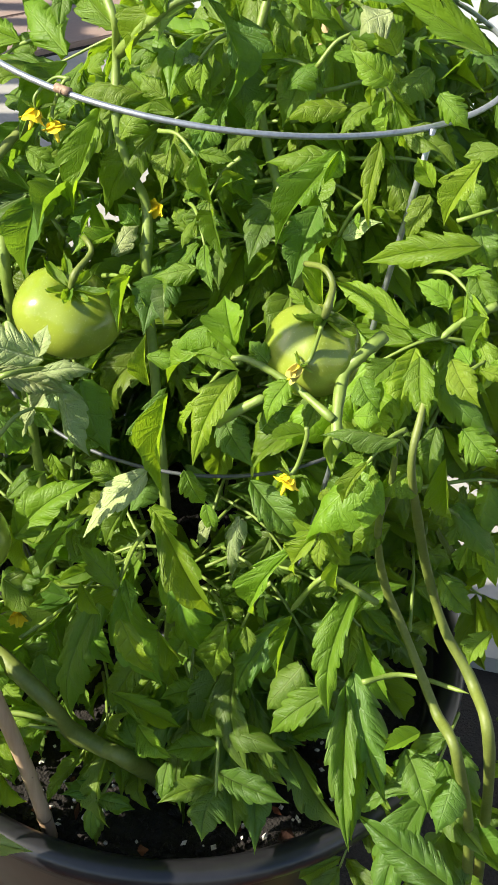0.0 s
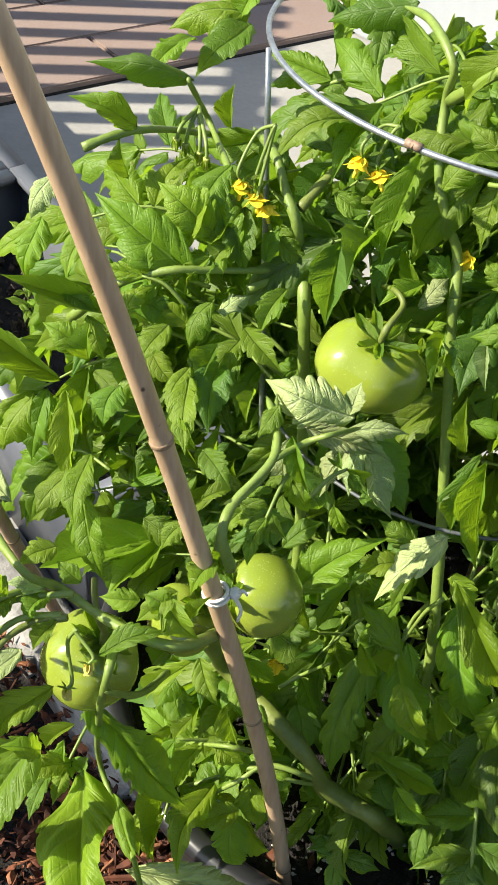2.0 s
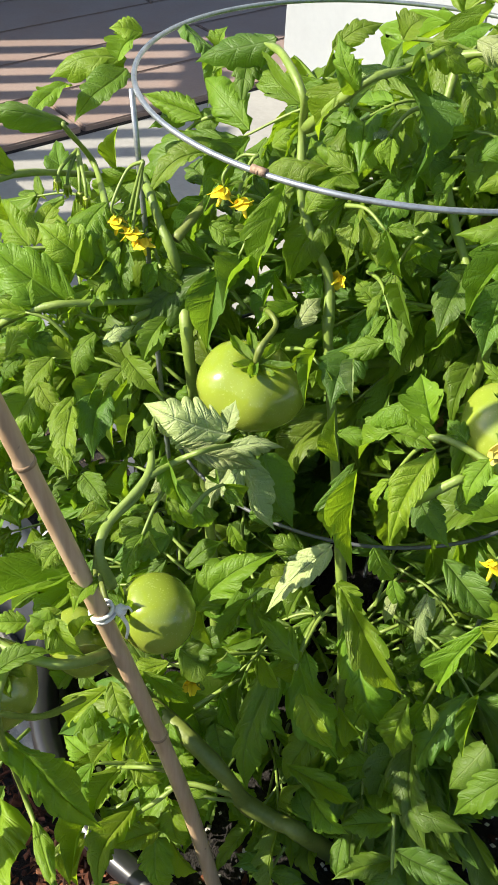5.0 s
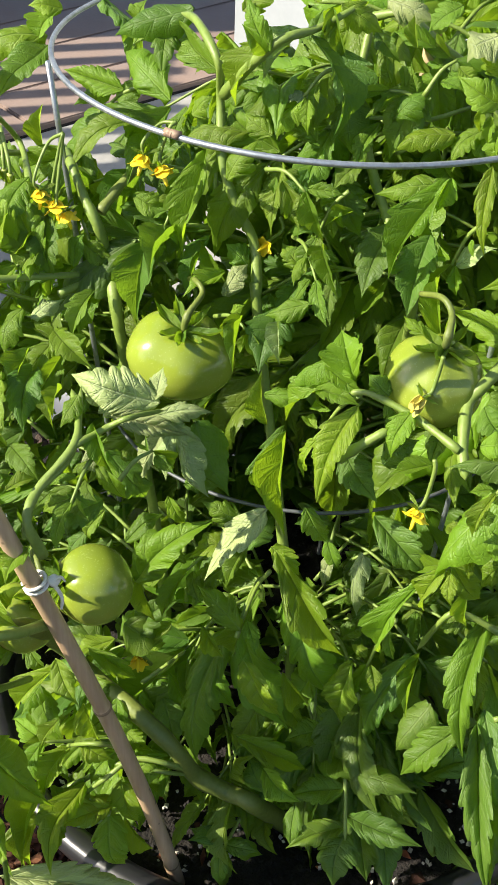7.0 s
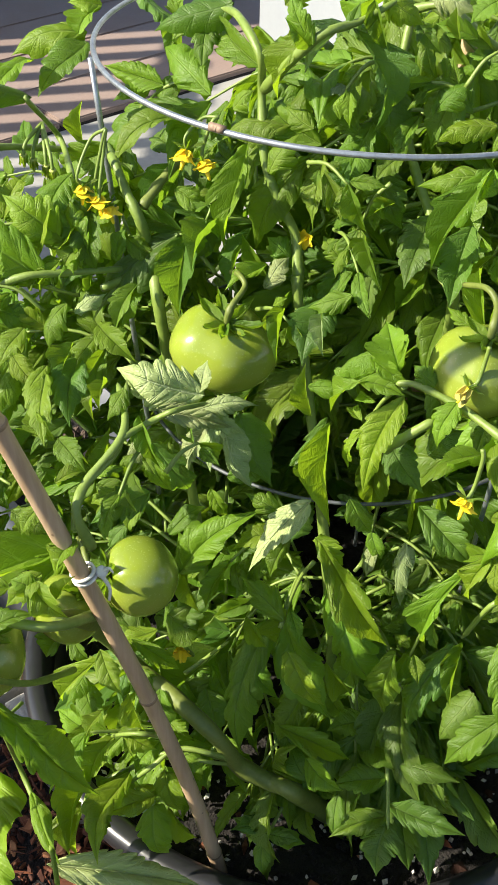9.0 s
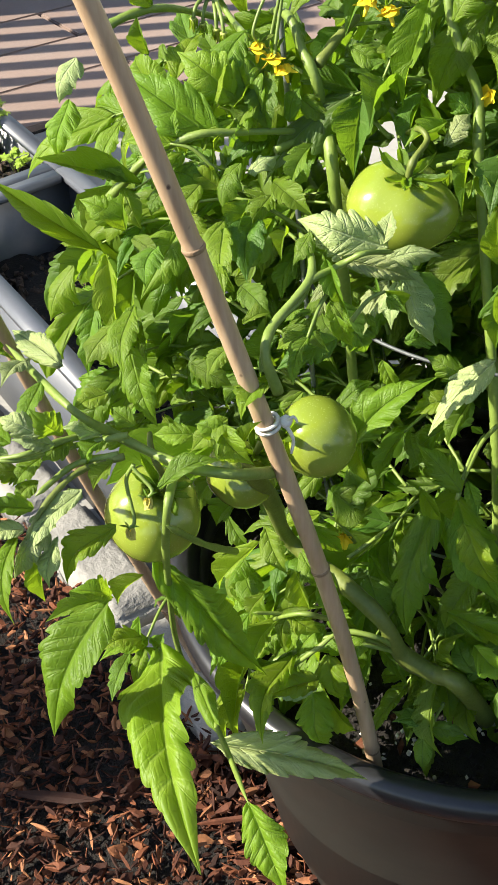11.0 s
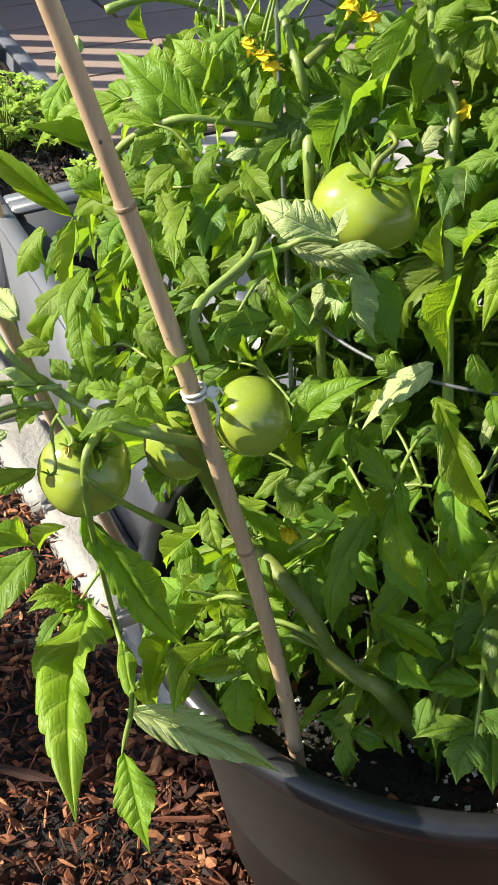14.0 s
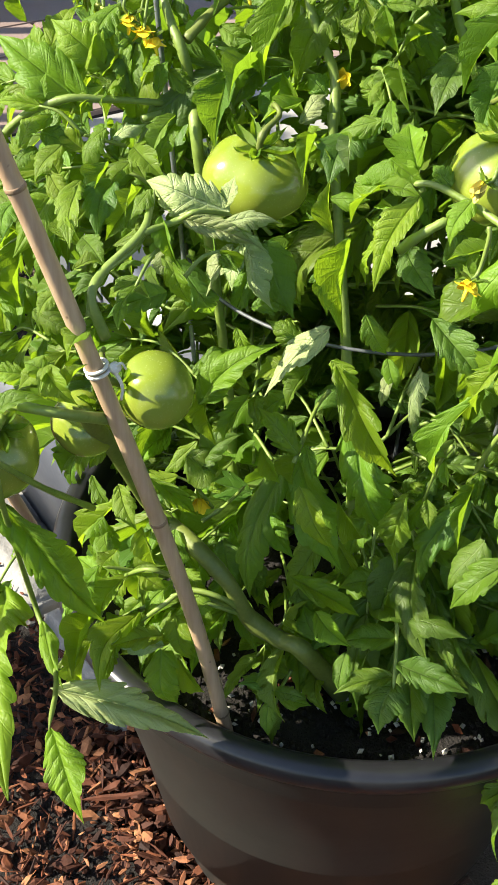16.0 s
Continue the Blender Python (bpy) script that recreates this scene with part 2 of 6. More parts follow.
# ---- ground, paving and wall ----
POT = Vector((0.018, 0.642, 0))
EDGE = Vector((0.684, -0.730, 0)).normalized()     # along the edging stones
OUT = Vector((-0.730, -0.684, 0)).normalized()     # from the slab towards the mulch
EDGE_AT = Vector((-0.217, 0.762, 0))

bm = bmesh.new()
bmesh.ops.create_grid(bm, x_segments=160, y_segments=160, size=3.0)
for v in bm.verts:
    v.co.z = -0.022 + 0.012 * noise.noise(v.co * 7) + 0.006 * noise.noise(v.co * 31)
far = [(-400, -400), (400, -400), (400, 400), (-400, 400)]
rim = [(-3, -3), (3, -3), (3, 3), (-3, 3)]
ov = [bm.verts.new((x, y, -0.03)) for x, y in far]
iv = [bm.verts.new((x, y, -0.03)) for x, y in rim]
for i in range(4):
    bm.faces.new((ov[i], ov[(i + 1) % 4], iv[(i + 1) % 4], iv[i]))
tagged(part("ground", bm, M_SOIL, None), "dark brown garden soil under bark mulch", "ground", kind="structure")


def slab_mesh(a, b, depth, z0, z1, bm):
    """A block from a to b along its front edge, running back by depth."""
    a, b = Vector(a), Vector(b)
    back = Vector((-(b - a).y, (b - a).x, 0)).normalized() * depth
    lo = [bm.verts.new((p.x, p.y, z0)) for p in (a, b, b + back, a + back)]
    hi = [bm.verts.new((p.x, p.y, z1)) for p in (a, b, b + back, a + back)]
    bm.faces.new(hi)
    bm.faces.new(lo[::-1])
    for i in range(4):
        bm.faces.new((lo[i], lo[(i + 1) % 4], hi[(i + 1) % 4], hi[i]))
    return bm


S0 = EDGE_AT - OUT * 0.03
bm = bmesh.new()
outline = [S0 - EDGE * 3.2, S0 + EDGE * 0.03, Vector((0.30, 0.93, 0)), Vector((3.2, 0.60, 0)), Vector((3.2, 7.5, 0)), Vector((-5.5, 7.5, 0))]
lo = [bm.verts.new((p.x, p.y, -0.08)) for p in outline]
hi = [bm.verts.new((p.x, p.y, 0.0)) for p in outline]
bm.faces.new(hi)
bm.faces.new(lo[::-1])
for i in range(len(outline)):
    j = (i + 1) % len(outline)
    bm.faces.new((lo[i], lo[j], hi[j], hi[i]))
tagged(part("pavement", bm, M_CONCRETE, None, smooth=False), "pale grey concrete patio slab in striped sun", "pavement", kind="structure")

# brown paving past the slab
D0 = Vector((-0.60, 2.33, 0.002))
DD = Vector((0.73, 0.68, 0)).normalized()
DB = Vector((-0.68, 0.73, 0)).normalized()
bm = slab_mesh(D0 - DD * 2.5, D0 + DD * 3.5, 4.0, -0.08, 0.003, bmesh.new())
paving = tagged(part("paving", bm, M_SOIL, None, smooth=False), "brown paving boards with thin dark joints", "paving", kind="structure")

# the white wall behind the plants
W0 = Vector((0.10, 2.66, 0))
WD = Vector((0.70, -0.714, 0)).normalized()
WN = Vector((-0.714, -0.70, 0)).normalized()
bm = bmesh.new()
turn = math.atan2(WD.y, WD.x)
box(bm, (0.02, 0.08, 2.6), W0 - WN * 0.06 + Vector((0, 0, 1.3)), turn=turn)
s = -0.305
while s < 4.0:
    box(bm, (0.594, 0.03, 2.6), W0 + WD * (s + 0.30) + Vector((0, 0, 1.3)), 0.004, turn)
    s += 0.60
box(bm, (4.4, 0.05, 2.6), W0 + WD * 1.9 - WN * 0.042 + Vector((0, 0, 1.3)), turn=turn)
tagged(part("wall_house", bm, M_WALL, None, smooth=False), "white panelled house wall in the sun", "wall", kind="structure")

# ---- the big pot ----
pot = thing("plant_pot", POT, "large round black plastic plant pot with soil", "plant pot")
pot.scale = (1.022, 1.022, 1.0)
bm = bmesh.new()
lathe(bm, [(0.0, 0.0), (0.140, 0.0), (0.143, 0.006), (0.162, 0.085), (0.188, 0.200), (0.2115, 0.292), (0.2150, 0.296), (0.219, 0.334), (0.2215, 0.338),
           (0.214, 0.338), (0.209, 0.322), (0.160, 0.06), (0.0, 0.05)])
part("body", bm, M_POT, pot)
bm = bmesh.new()
lathe(bm, [(0.2155, 0.330), (0.226, 0.331), (0.2325, 0.336), (0.2368, 0.344), (0.2372, 0.351), (0.2345, 0.3565), (0.229, 0.3585), (0.2225, 0.3570), (0.217, 0.351), (0.2145, 0.340), (0.2135, 0.325), (0.2155, 0.330)])
part("rim", bm, M_RIM, pot, "glossy black rolled rim")
bm = bmesh.new()
lathe(bm, [(0.0, 0.322), *[(0.005 + 0.2085 * i / 24, 0.322) for i in range(1, 25)]], 72)
for v in bm.verts:
    v.co.z += 0.010 * noise.noise(v.co * 18) + 0.006 * noise.noise(v.co * 55)
part("soil", bm, M_SOIL, pot, "dark damp potting soil")


def crumbs(name, n, size, material, seed, spread, lift, squash=0.7):
    """Many small uneven lumps scattered over a patch of ground, as one mesh."""
    rng = random.Random(seed)
    bm = bmesh.new()
    for _ in range(n):
        x, y, z = spread(rng)
        s = rng.uniform(*size)
        m = Matrix.Translation((x, y, z + lift)) @ Euler([rng.uniform(0, 6.3) for _ in range(3)]).to_matrix().to_4x4() @ Matrix.Diagonal((s, s * rng.uniform(0.5, 1), s * squash, 1))
        vs = [bm.verts.new(m @ Vector(c)) for c in ((1, 0, 0), (-0.9, 0.2, 0), (0, 1, 0.1), (0.1, -0.9, 0), (0, 0.1, 1), (0, 0, -1))]
        for a, b, c in ((0, 2, 4), (2, 1, 4), (1, 3, 4), (3, 0, 4), (2, 0, 5), (1, 2, 5), (3, 1, 5), (0, 3, 5)):
            bm.faces.new((vs[a], vs[b], vs[c]))
    return part(name, bm, material, None, smooth=False)


def in_pot(rng):
    a, r = rng.uniform(0, 6.283), 0.205 * math.sqrt(rng.random())
    return POT.x + r * math.cos(a), POT.y + r * math.sin(a), 0.322


def in_pot_front(rng):
    a, r = rng.uniform(3.6, 5.9), 0.205 * math.sqrt(rng.uniform(0.45, 1))
    return POT.x + r * math.cos(a), POT.y + r * math.sin(a), 0.322


tagged(crumbs("soil_crumbs", 2600, (0.0014, 0.0045), M_SOIL, 3, in_pot, 0.003), "dark crumbs of potting soil", "soil", kind="stuff")
tagged(crumbs("perlite_grains", 150, (0.0012, 0.0036), M_PERLITE, 4, in_pot_front, 0.006), "white perlite grains in the soil", "perlite", kind="stuff")
tagged(crumbs("soil_bark", 40, (0.003, 0.009), M_BARK, 5, in_pot_front, 0.004, 0.3), "brown bark bits in the potting soil", "bark bits", kind="stuff")

# ---- wire cage ----
RING = Vector((0.020, 0.676, 0.826))
cage = thing("tomato_cage", (RING.x, RING.y, 0.33), "round galvanised wire tomato cage round the plants", "tomato cage")


def ring_line(r, z, tilt=(0.0, 0.0), n=96):
    return [Vector((r * math.cos(a), r * math.sin(a), z - 0.33 + r * (tilt[0] * math.cos(a) + tilt[1] * math.sin(a)))) for a in (2 * math.pi * k / n for k in range(n))]


part("ring", tube(bmesh.new(), ring_line(0.163, RING.z, (-0.012, -0.03)), 0.0016, 10, closed=True), M_WIRE, cage)
part("ring", tube(bmesh.new(), ring_line(0.142, 0.595), 0.0012, 8, closed=True), M_WIRE_SHADED, cage)
part("ring", tube(bmesh.new(), ring_line(0.126, 0.425), 0.0012, 8, closed=True), M_WIRE_SHADED, cage)
for deg in (196, 307, 76):
    a = radians(deg)
    line = [Vector((r * math.cos(a), r * math.sin(a), z - 0.33)) for r, z in ((0.1655, 0.829), (0.1455, 0.60), (0.129, 0.43), (0.10, 0.27))]
    part("leg", tube(bmesh.new(), spline(line), 0.0017, 8), M_WIRE, cage)
for deg in (239, 240.2):
    a = radians(deg)
    c = Vector((0.163 * math.cos(a), 0.163 * math.sin(a), 0.497 + 0.163 * (-0.012 * math.cos(a) - 0.03 * math.sin(a))))
    t = Vector((-math.sin(a), math.cos(a), 0))
    part("weld", tube(bmesh.new(), [c - t * 0.0025, c, c + t * 0.0025], 0.0023, 8), M_RUST, cage, "rusty weld on the wire")

# ---- bamboo stakes ----
M_NODE = plain("bamboo_joint", (0.16, 0.10, 0.055), (0.30, 0.20, 0.115), 120, 0.7, 0, 0.5, 0.0004)



def stake(base, top, r, nodes, label, bow=Vector()):
    base, top = Vector(base), Vector(top)
    ob = thing("bamboo_stake", base, label, "bamboo stake", "bamboo stakes")
    d = top - base
    n = 60

    def swell(t):
        k = 1.0
        for q in nodes:
            k += 0.10 * math.exp(-(((t - q) * d.length / 0.0035) ** 2)) - 0.06 * math.exp(-(((t - q - 0.006) * d.length / 0.002) ** 2))
        return k

    ts = sorted({*[i / n for i in range(n + 1)], *[min(1, max(0, q + e / d.length)) for q in nodes for e in (-0.006, -0.003, 0, 0.002, 0.004, 0.007)]})
    side = d.orthogonal().normalized()
    line = [d * t + side * 0.0012 * math.sin(t * 9) + bow * 4 * t * (1 - t) for t in ts]
    bm = bmesh.new()
    tube(bm, line, (r * 1.03, r * 0.94), 14)
    for i, t in enumerate(ts):
        for v in list(bm.verts)[i * 14 : i * 14 + 14]:
            v.co = line[i] + (v.co - line[i]) * swell(t)
    part("cane", bm, M_BAMBOO, ob)
    u = d.normalized()
    for q in nodes:
        c = d * q + side * 0.0012 * math.sin(q * 9) + bow * 4 * q * (1 - q)
        part("node_ring", tube(bmesh.new(), [c - u * 0.0013, c - u * 0.0005, c + u * 0.0006, c + u * 0.0014], r * 1.12, 14, lambda t: 0.97 + 0.05 * math.sin(math.pi * t)), M_NODE, ob, "darker ring at the cane's joint")
    part("cut_end", tube(bmesh.new(), [d, d + u * 0.0008], (r * 0.93, r * 0.88), 14), M_NODE, ob)
    return ob


MAIN_A, MAIN_B = Vector((-0.0545, 0.450, 0.320)), Vector((-0.2397, 0.372, 1.010))
MAIN_BOW = Vector((0.0181, 0.0047, 0.0))
stake(MAIN_A, MAIN_B, 0.0049, (0.04, 0.305, 0.618, 0.96), "slightly bent tan bamboo stake standing in the pot", MAIN_BOW)
stake((-0.235, 0.794, -0.01), (-0.3564, 0.503, 0.834), 0.0055, (0.2, 0.5, 0.82), "tan bamboo stake leaning beside the pot")
stake((-0.655, 1.340, 0.13), (-0.702, 1.276, 0.64), 0.0052, (0.3, 0.6), "thin tan bamboo stake standing in the grey planter")
stake((0.070, 0.722, 0.30), (0.0796, 0.716, 0.826), 0.0055, (0.35, 0.68), "reddish bamboo stake among the leaves")

# ---- leaves ----


def leaflet_mesh(seed, teeth, depth, fold, roll, arch, material, wave=0.05, skew=0.0, full=0.72, fine=False):
    """One tomato leaflet of length 1 along x. Each side has forward-leaning rounded lobes with a side vein running into each,
    blisters between the veins, a fold along the midrib and a bowed blade. The UV map holds the place between two veins and across the blade."""
    rng = random.Random(seed)
    across = (0.0, 0.14, 0.32, 0.54, 0.76, 0.92, 1.0) if fine else (0.0, 0.28, 0.6, 0.87, 1.0)
    steps = (0.02, 0.15, 0.32, 0.50, 0.68, 0.84, 0.97) if fine else (0.03, 0.24, 0.50, 0.76, 0.97)
    quilt, twist, ph = rng.uniform(0.018, 0.046), rng.uniform(-0.6, 0.6), rng.uniform(0, 6.3)
    peak = rng.uniform(0.9, 1.5)
    arch *= rng.uniform(0.7, 2.3)
    curl = rng.uniform(-0.05, 0.22)

    def half_width(x):
        return 0.51 * max(0.02, math.sin(math.pi * min(1.0, x) ** full)) ** (0.75 if x**full < 0.5 else 1.2) * (1 - 0.15 * x)

    verts, faces, uvs = [], [], []
    for s in (-1, 1):
        cols = [(0.0, 1.0, 0.1, 0.0, 0.3), (0.04, 0.95, 0.25, 0.0, 0.35)]
        lo, hi = 0.07 + rng.uniform(0, 0.03), 0.76
        cuts = [lo + (hi - lo) * (k / max(teeth, 1)) ** 0.92 for k in range(teeth + 1)]
        cuts = [c if k in (0, teeth) else c + rng.uniform(-0.25, 0.25) * (hi - lo) / teeth for k, c in enumerate(cuts)]
        for k in range(teeth):
            a, b = cuts[k], cuts[k + 1]
            d = depth * rng.uniform(0.65, 1.35) * (1.1 - 0.65 * k / max(teeth, 1))
            for u in steps:
                lobe = math.sin(math.pi * u**1.35) ** 0.55
                cols.append((a + (b - a) * u, 1 - d * (1 - lobe), k + u + 0.4, (b - a) * lobe * (0.25 + 0.8 * d) * (1 - 0.8 * a), u - 0.6))
        for x in (0.80, 0.86, 0.93, 1.0):
            cols.append((x, 1.0, teeth + 0.45 + (x - 0.80) * 2, 0.0, 0.4 + (x - 0.80) * 2))
        first = len(verts)
        for x, k, phase, lean, u in cols:
            w = half_width(x)
            for v in across:
                y = s * v * w * (1 - (1 - k) * v)
                px = x - 0.34 * (1 - v) * w + lean * v * v
                z = fold * abs(y) - roll * v**3 * w + arch * math.sin(math.pi * min(1, max(0, px)) ** peak)
                z += quilt * abs(math.sin(math.pi * u)) * min(1.0, v * 2.6) * (1 - 0.55 * v**3) * min(1, w * 3.4)
                z += 0.34 * w * v * noise.noise(Vector((px * 3.3, y * 4, seed * 1.7)))
                z += wave * math.sin(8 * px + ph + 2.2 * s) * v * v * w * 2
                z += twist * (px - 0.3) * y - curl * max(0.0, px - 0.45) ** 2
                verts.append((px, y + skew * math.sin(math.pi * px), z))
                uvs.append((phase, 0.5 + 0.5 * s * v))
        m = len(across)
        for i in range(len(cols) - 1):
            for j in range(m - 1):
                q = first + i * m + j
                faces.append((q, q + m, q + m + 1, q + 1) if s > 0 else (q, q + 1, q + m + 1, q + m))
    me = bpy.data.meshes.new("leaflet")
    me.from_pydata(verts, [], faces)
    layer = me.uv_layers.new(name="veins")
    layer.data.foreach_set("uv", [c for loop in me.loops for c in uvs[loop.vertex_index]])
    me.materials.append(material)
    me.polygons.foreach_set("use_smooth", [True] * len(me.polygons))
    me.update()
    return me


# lobes a side, depth of their notches, fold, rolled edge, bow, ripple
SHAPES = [(4, 0.26, 0.35, 0.25, 0.10, 0.08), (3, 0.34, 0.60, 0.05, 0.13, 0.09), (4, 0.18, -0.15, 0.45, 0.15, 0.08), (4, 0.36, 0.20, 0.40, 0.16, 0.12),
          (3, 0.14, 0.90, -0.10, 0.10, 0.07), (2, 0.14, 0.25, 0.30, 0.10, 0.07), (3, 0.42, 0.0, 0.45, 0.12, 0.13), (4, 0.32, 0.50, 0.30, 0.19, 0.10),
          (6, 0.20, 0.40, 0.30, 0.09, 0.12), (1, 0.03, 0.30, -0.2, -0.16, 0.05)]
SEPAL = 9
KINDS = {"g": M_LEAF, "y": M_YOUNG_LIT, "p": M_PALE, "o": M_SHADED}
LEAVES = {k: [[leaflet_mesh(11 * i + ord(k) + 500 * v, *s[:5], m, s[5], (-0.06 + 0.06 * ((i + v) % 3)), 0.62 + 0.05 * ((i + 2 * v) % 4), i in (3, 8)) for v in range(4)]
              for i, s in enumerate(SHAPES)] for k, m in KINDS.items()}


def blade(parent, base, tip, width, face, kind="g", shape=0, name="leaflet"):
    """A leaflet from base to tip, turned so that its upper side looks towards face."""
    base, tip, face = Vector(base), Vector(tip), Vector(face)
    x = tip - base
    length = x.length
    x.normalize()
    z = (face - x * face.dot(x)).normalized()
    y = z.cross(x)
    ob = new(name, LEAVES[kind][shape % len(SHAPES)][int(abs(base.x * 7919 + tip.z * 6133) * 10) % 4])
    m = Matrix((x, y, z)).transposed().to_4x4()
    at = base - (parent.matrix_basis.translation if parent else Vector())
    if parent and parent.parent:
        at = at - parent.parent.matrix_basis.translation
    ob.matrix_basis = Matrix.Translation(at) @ m @ Matrix.Diagonal((length, width, 0.5 * (length + width), 1))
    ob.parent = parent
    return ob


def stem(plant, pts, r0, r1, material=None, name="stem", label=""):
    """A stem of a plant through points of the world."""
    o = plant.matrix_basis.translation
    if plant.parent:
        o = o + plant.parent.matrix_basis.translation
    line = spline([Vector(p) - o for p in pts], 6)
    r0, r1 = 0.98 * r0, 0.98 * r1
    bm = tube(bmesh.new(), line, (r0, r1), 8, lambda t: (1 + 0.08 * math.sin(t * 23) + 0.05 * math.sin(t * 61)) * min(1.0, 0.12 + ((1 - t) / 0.07) ** 0.6))
    return part(name, bm, material or M_STEM, plant, label)


def compound(plant, base, tip, rng, size=0.06, kind="g", pairs=3, face=(-0.3, -0.3, 1.0), shapes=(0, 1, 1, 3, 4, 6, 7, 7, 8)):
    """A tomato leaf: a bent stalk with pairs of leaflets and one at its end."""
    base, tip = Vector(base), Vector(tip)
    d = tip - base
    mid = base.lerp(tip, 0.5) + Vector((0, 0, 0.16 * d.length))
    line = spline([base, mid, tip], 5)
    o = plant.matrix_basis.translation
    leaf = new("leaf", mesh_of("leaf", tube(bmesh.new(), [p - o for p in line], (0.0014, 0.0008), 6), M_STEM))
    leaf.parent = plant
    face = Vector(face)
    side = d.cross(face).normalized()
    for i in range(pairs):
        t = 0.35 + 0.6 * i / max(pairs - 1, 1) if pairs > 1 else 0.6
        p = line[min(len(line) - 1, int(t * (len(line) - 1)))]
        big = size * (0.55 + 0.35 * t) * rng.uniform(0.8, 1.15)
        for s in (-1, 1):
            way = (side * s * rng.uniform(0.8, 1.1) + d.normalized() * rng.uniform(0.3, 0.8) + Vector((0, 0, rng.uniform(-1.1, 0.0)))).normalized()
            f = face + Vector((rng.uniform(-0.5, 0.5), rng.uniform(-0.5, 0.5), rng.uniform(-0.2, 0.4)))
            blade(leaf, p + way * 0.004, p + way * big, big * rng.uniform(0.36, 0.5), f, kind, rng.choice(shapes))
    end = line[-1]
    way = ((end - line[-3]).normalized() + Vector((0, 0, rng.uniform(-1.0, -0.1)))).normalized()
    blade(leaf, end, end + way * size * 1.15, size * rng.uniform(0.42, 0.56), face + Vector((rng.uniform(-0.3, 0.3), rng.uniform(-0.3, 0.3), 0)), kind, rng.choice(shapes))
    return leaf


# ---- tomatoes and flowers ----


def tomato(at, r, flat, lobes, tilt, label, stalk, calyx_kind="g", seed=0, wide=1.0, dent=0.0):
    rng = random.Random(seed)
    at = Vector(at)
    ob = thing("tomato", at, label, "tomato", "green tomatoes on the plants")
    turn = Euler([radians(a) for a in tilt]).to_matrix().to_4x4()
    bm = bmesh.new()
    bmesh.ops.create_uvsphere(bm, u_segments=56, v_segments=36, radius=1.0)
    for v in bm.verts:
        c = v.co.copy()
        a = math.atan2(c.y, c.x)
        h = math.hypot(c.x, c.y)
        top = max(0.0, c.z)
        rib = 1 + (0.012 + 0.05 * top) * math.cos(lobes * a + seed) * min(1, h * 1.6) + 0.02 * math.cos(2 * a + seed)
        z = c.z * flat - 0.20 * math.exp(-((h / 0.22) ** 2)) * (1 if c.z > 0 else -0.25)
        rib *= 1 - dent * math.exp(-(((a - 0.5) / 0.5) ** 2)) * min(1, h * 1.6)
        v.co = Vector((c.x * rib * wide, c.y * rib, z)) * r
    bmesh.ops.transform(bm, matrix=turn, verts=bm.verts)
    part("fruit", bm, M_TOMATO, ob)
    top = turn @ Vector((0, 0, r * (flat - 0.17)))
    up = (turn @ Vector((0, 0, 1))).normalized()
    bm = bmesh.new()
    line = spline([top, top + up * r * 0.30 + (Vector(stalk) - at - top) * 0.25, Vector(stalk) - at,
                   Vector(stalk) - at + Vector((-0.004, 0.010, 0.002)), Vector(stalk) - at + Vector((-0.010, 0.036, -0.012))], 6)
    tube(bm, line, (0.0019, 0.0015), 8, lambda t: 1 + 0.35 * math.exp(-(((t - 0.2) / 0.05) ** 2)))
    part("stalk", bm, M_STEM_DARK, ob)
    for k in range(7):
        a = 2 * math.pi * k / 7 + rng.uniform(-0.25, 0.25)
        way = (turn @ Vector((math.cos(a), math.sin(a), 0.10))).normalized()
        end = top + way * r * rng.uniform(0.55, 0.88) + up * r * rng.uniform(0.22, 0.5)
        blade(ob, at + top + up * 0.002, at + end, r * 0.22, up, calyx_kind, SEPAL, "sepal")
    return ob


def bud(at, r, seed, hang):
    """A closed flower bud hanging from its stalk."""
    at = Vector(at)
    ob = thing("flower_bud", at, "closed pale green tomato flower bud", "flower bud", "flower buds")
    part("closed_petals", tube(bmesh.new(), [Vector((0, 0, r * k)) for k in (0.5, 0.2, -0.3, -0.8, -1.3, -1.5)], (r * 0.55, r * 0.12), 8), M_BUD, ob)
    for k in range(5):
        a = 2 * math.pi * k / 5 + seed
        d = Vector((math.cos(a), math.sin(a), 0))
        blade(ob, at + Vector((0, 0, r * 0.5)) + d * r * 0.4, at + d * r * 0.8 - Vector((0, 0, r * 1.3)), r * 0.42, d, "y", SEPAL, "sepal")
    end = Vector(hang) - at
    part("stalk", tube(bmesh.new(), spline([Vector((0, 0, r * 0.4)), Vector((0, 0, r * 1.4)) + end * 0.2, end], 6), (0.0011, 0.0014), 6), M_STEM, ob)
    return ob


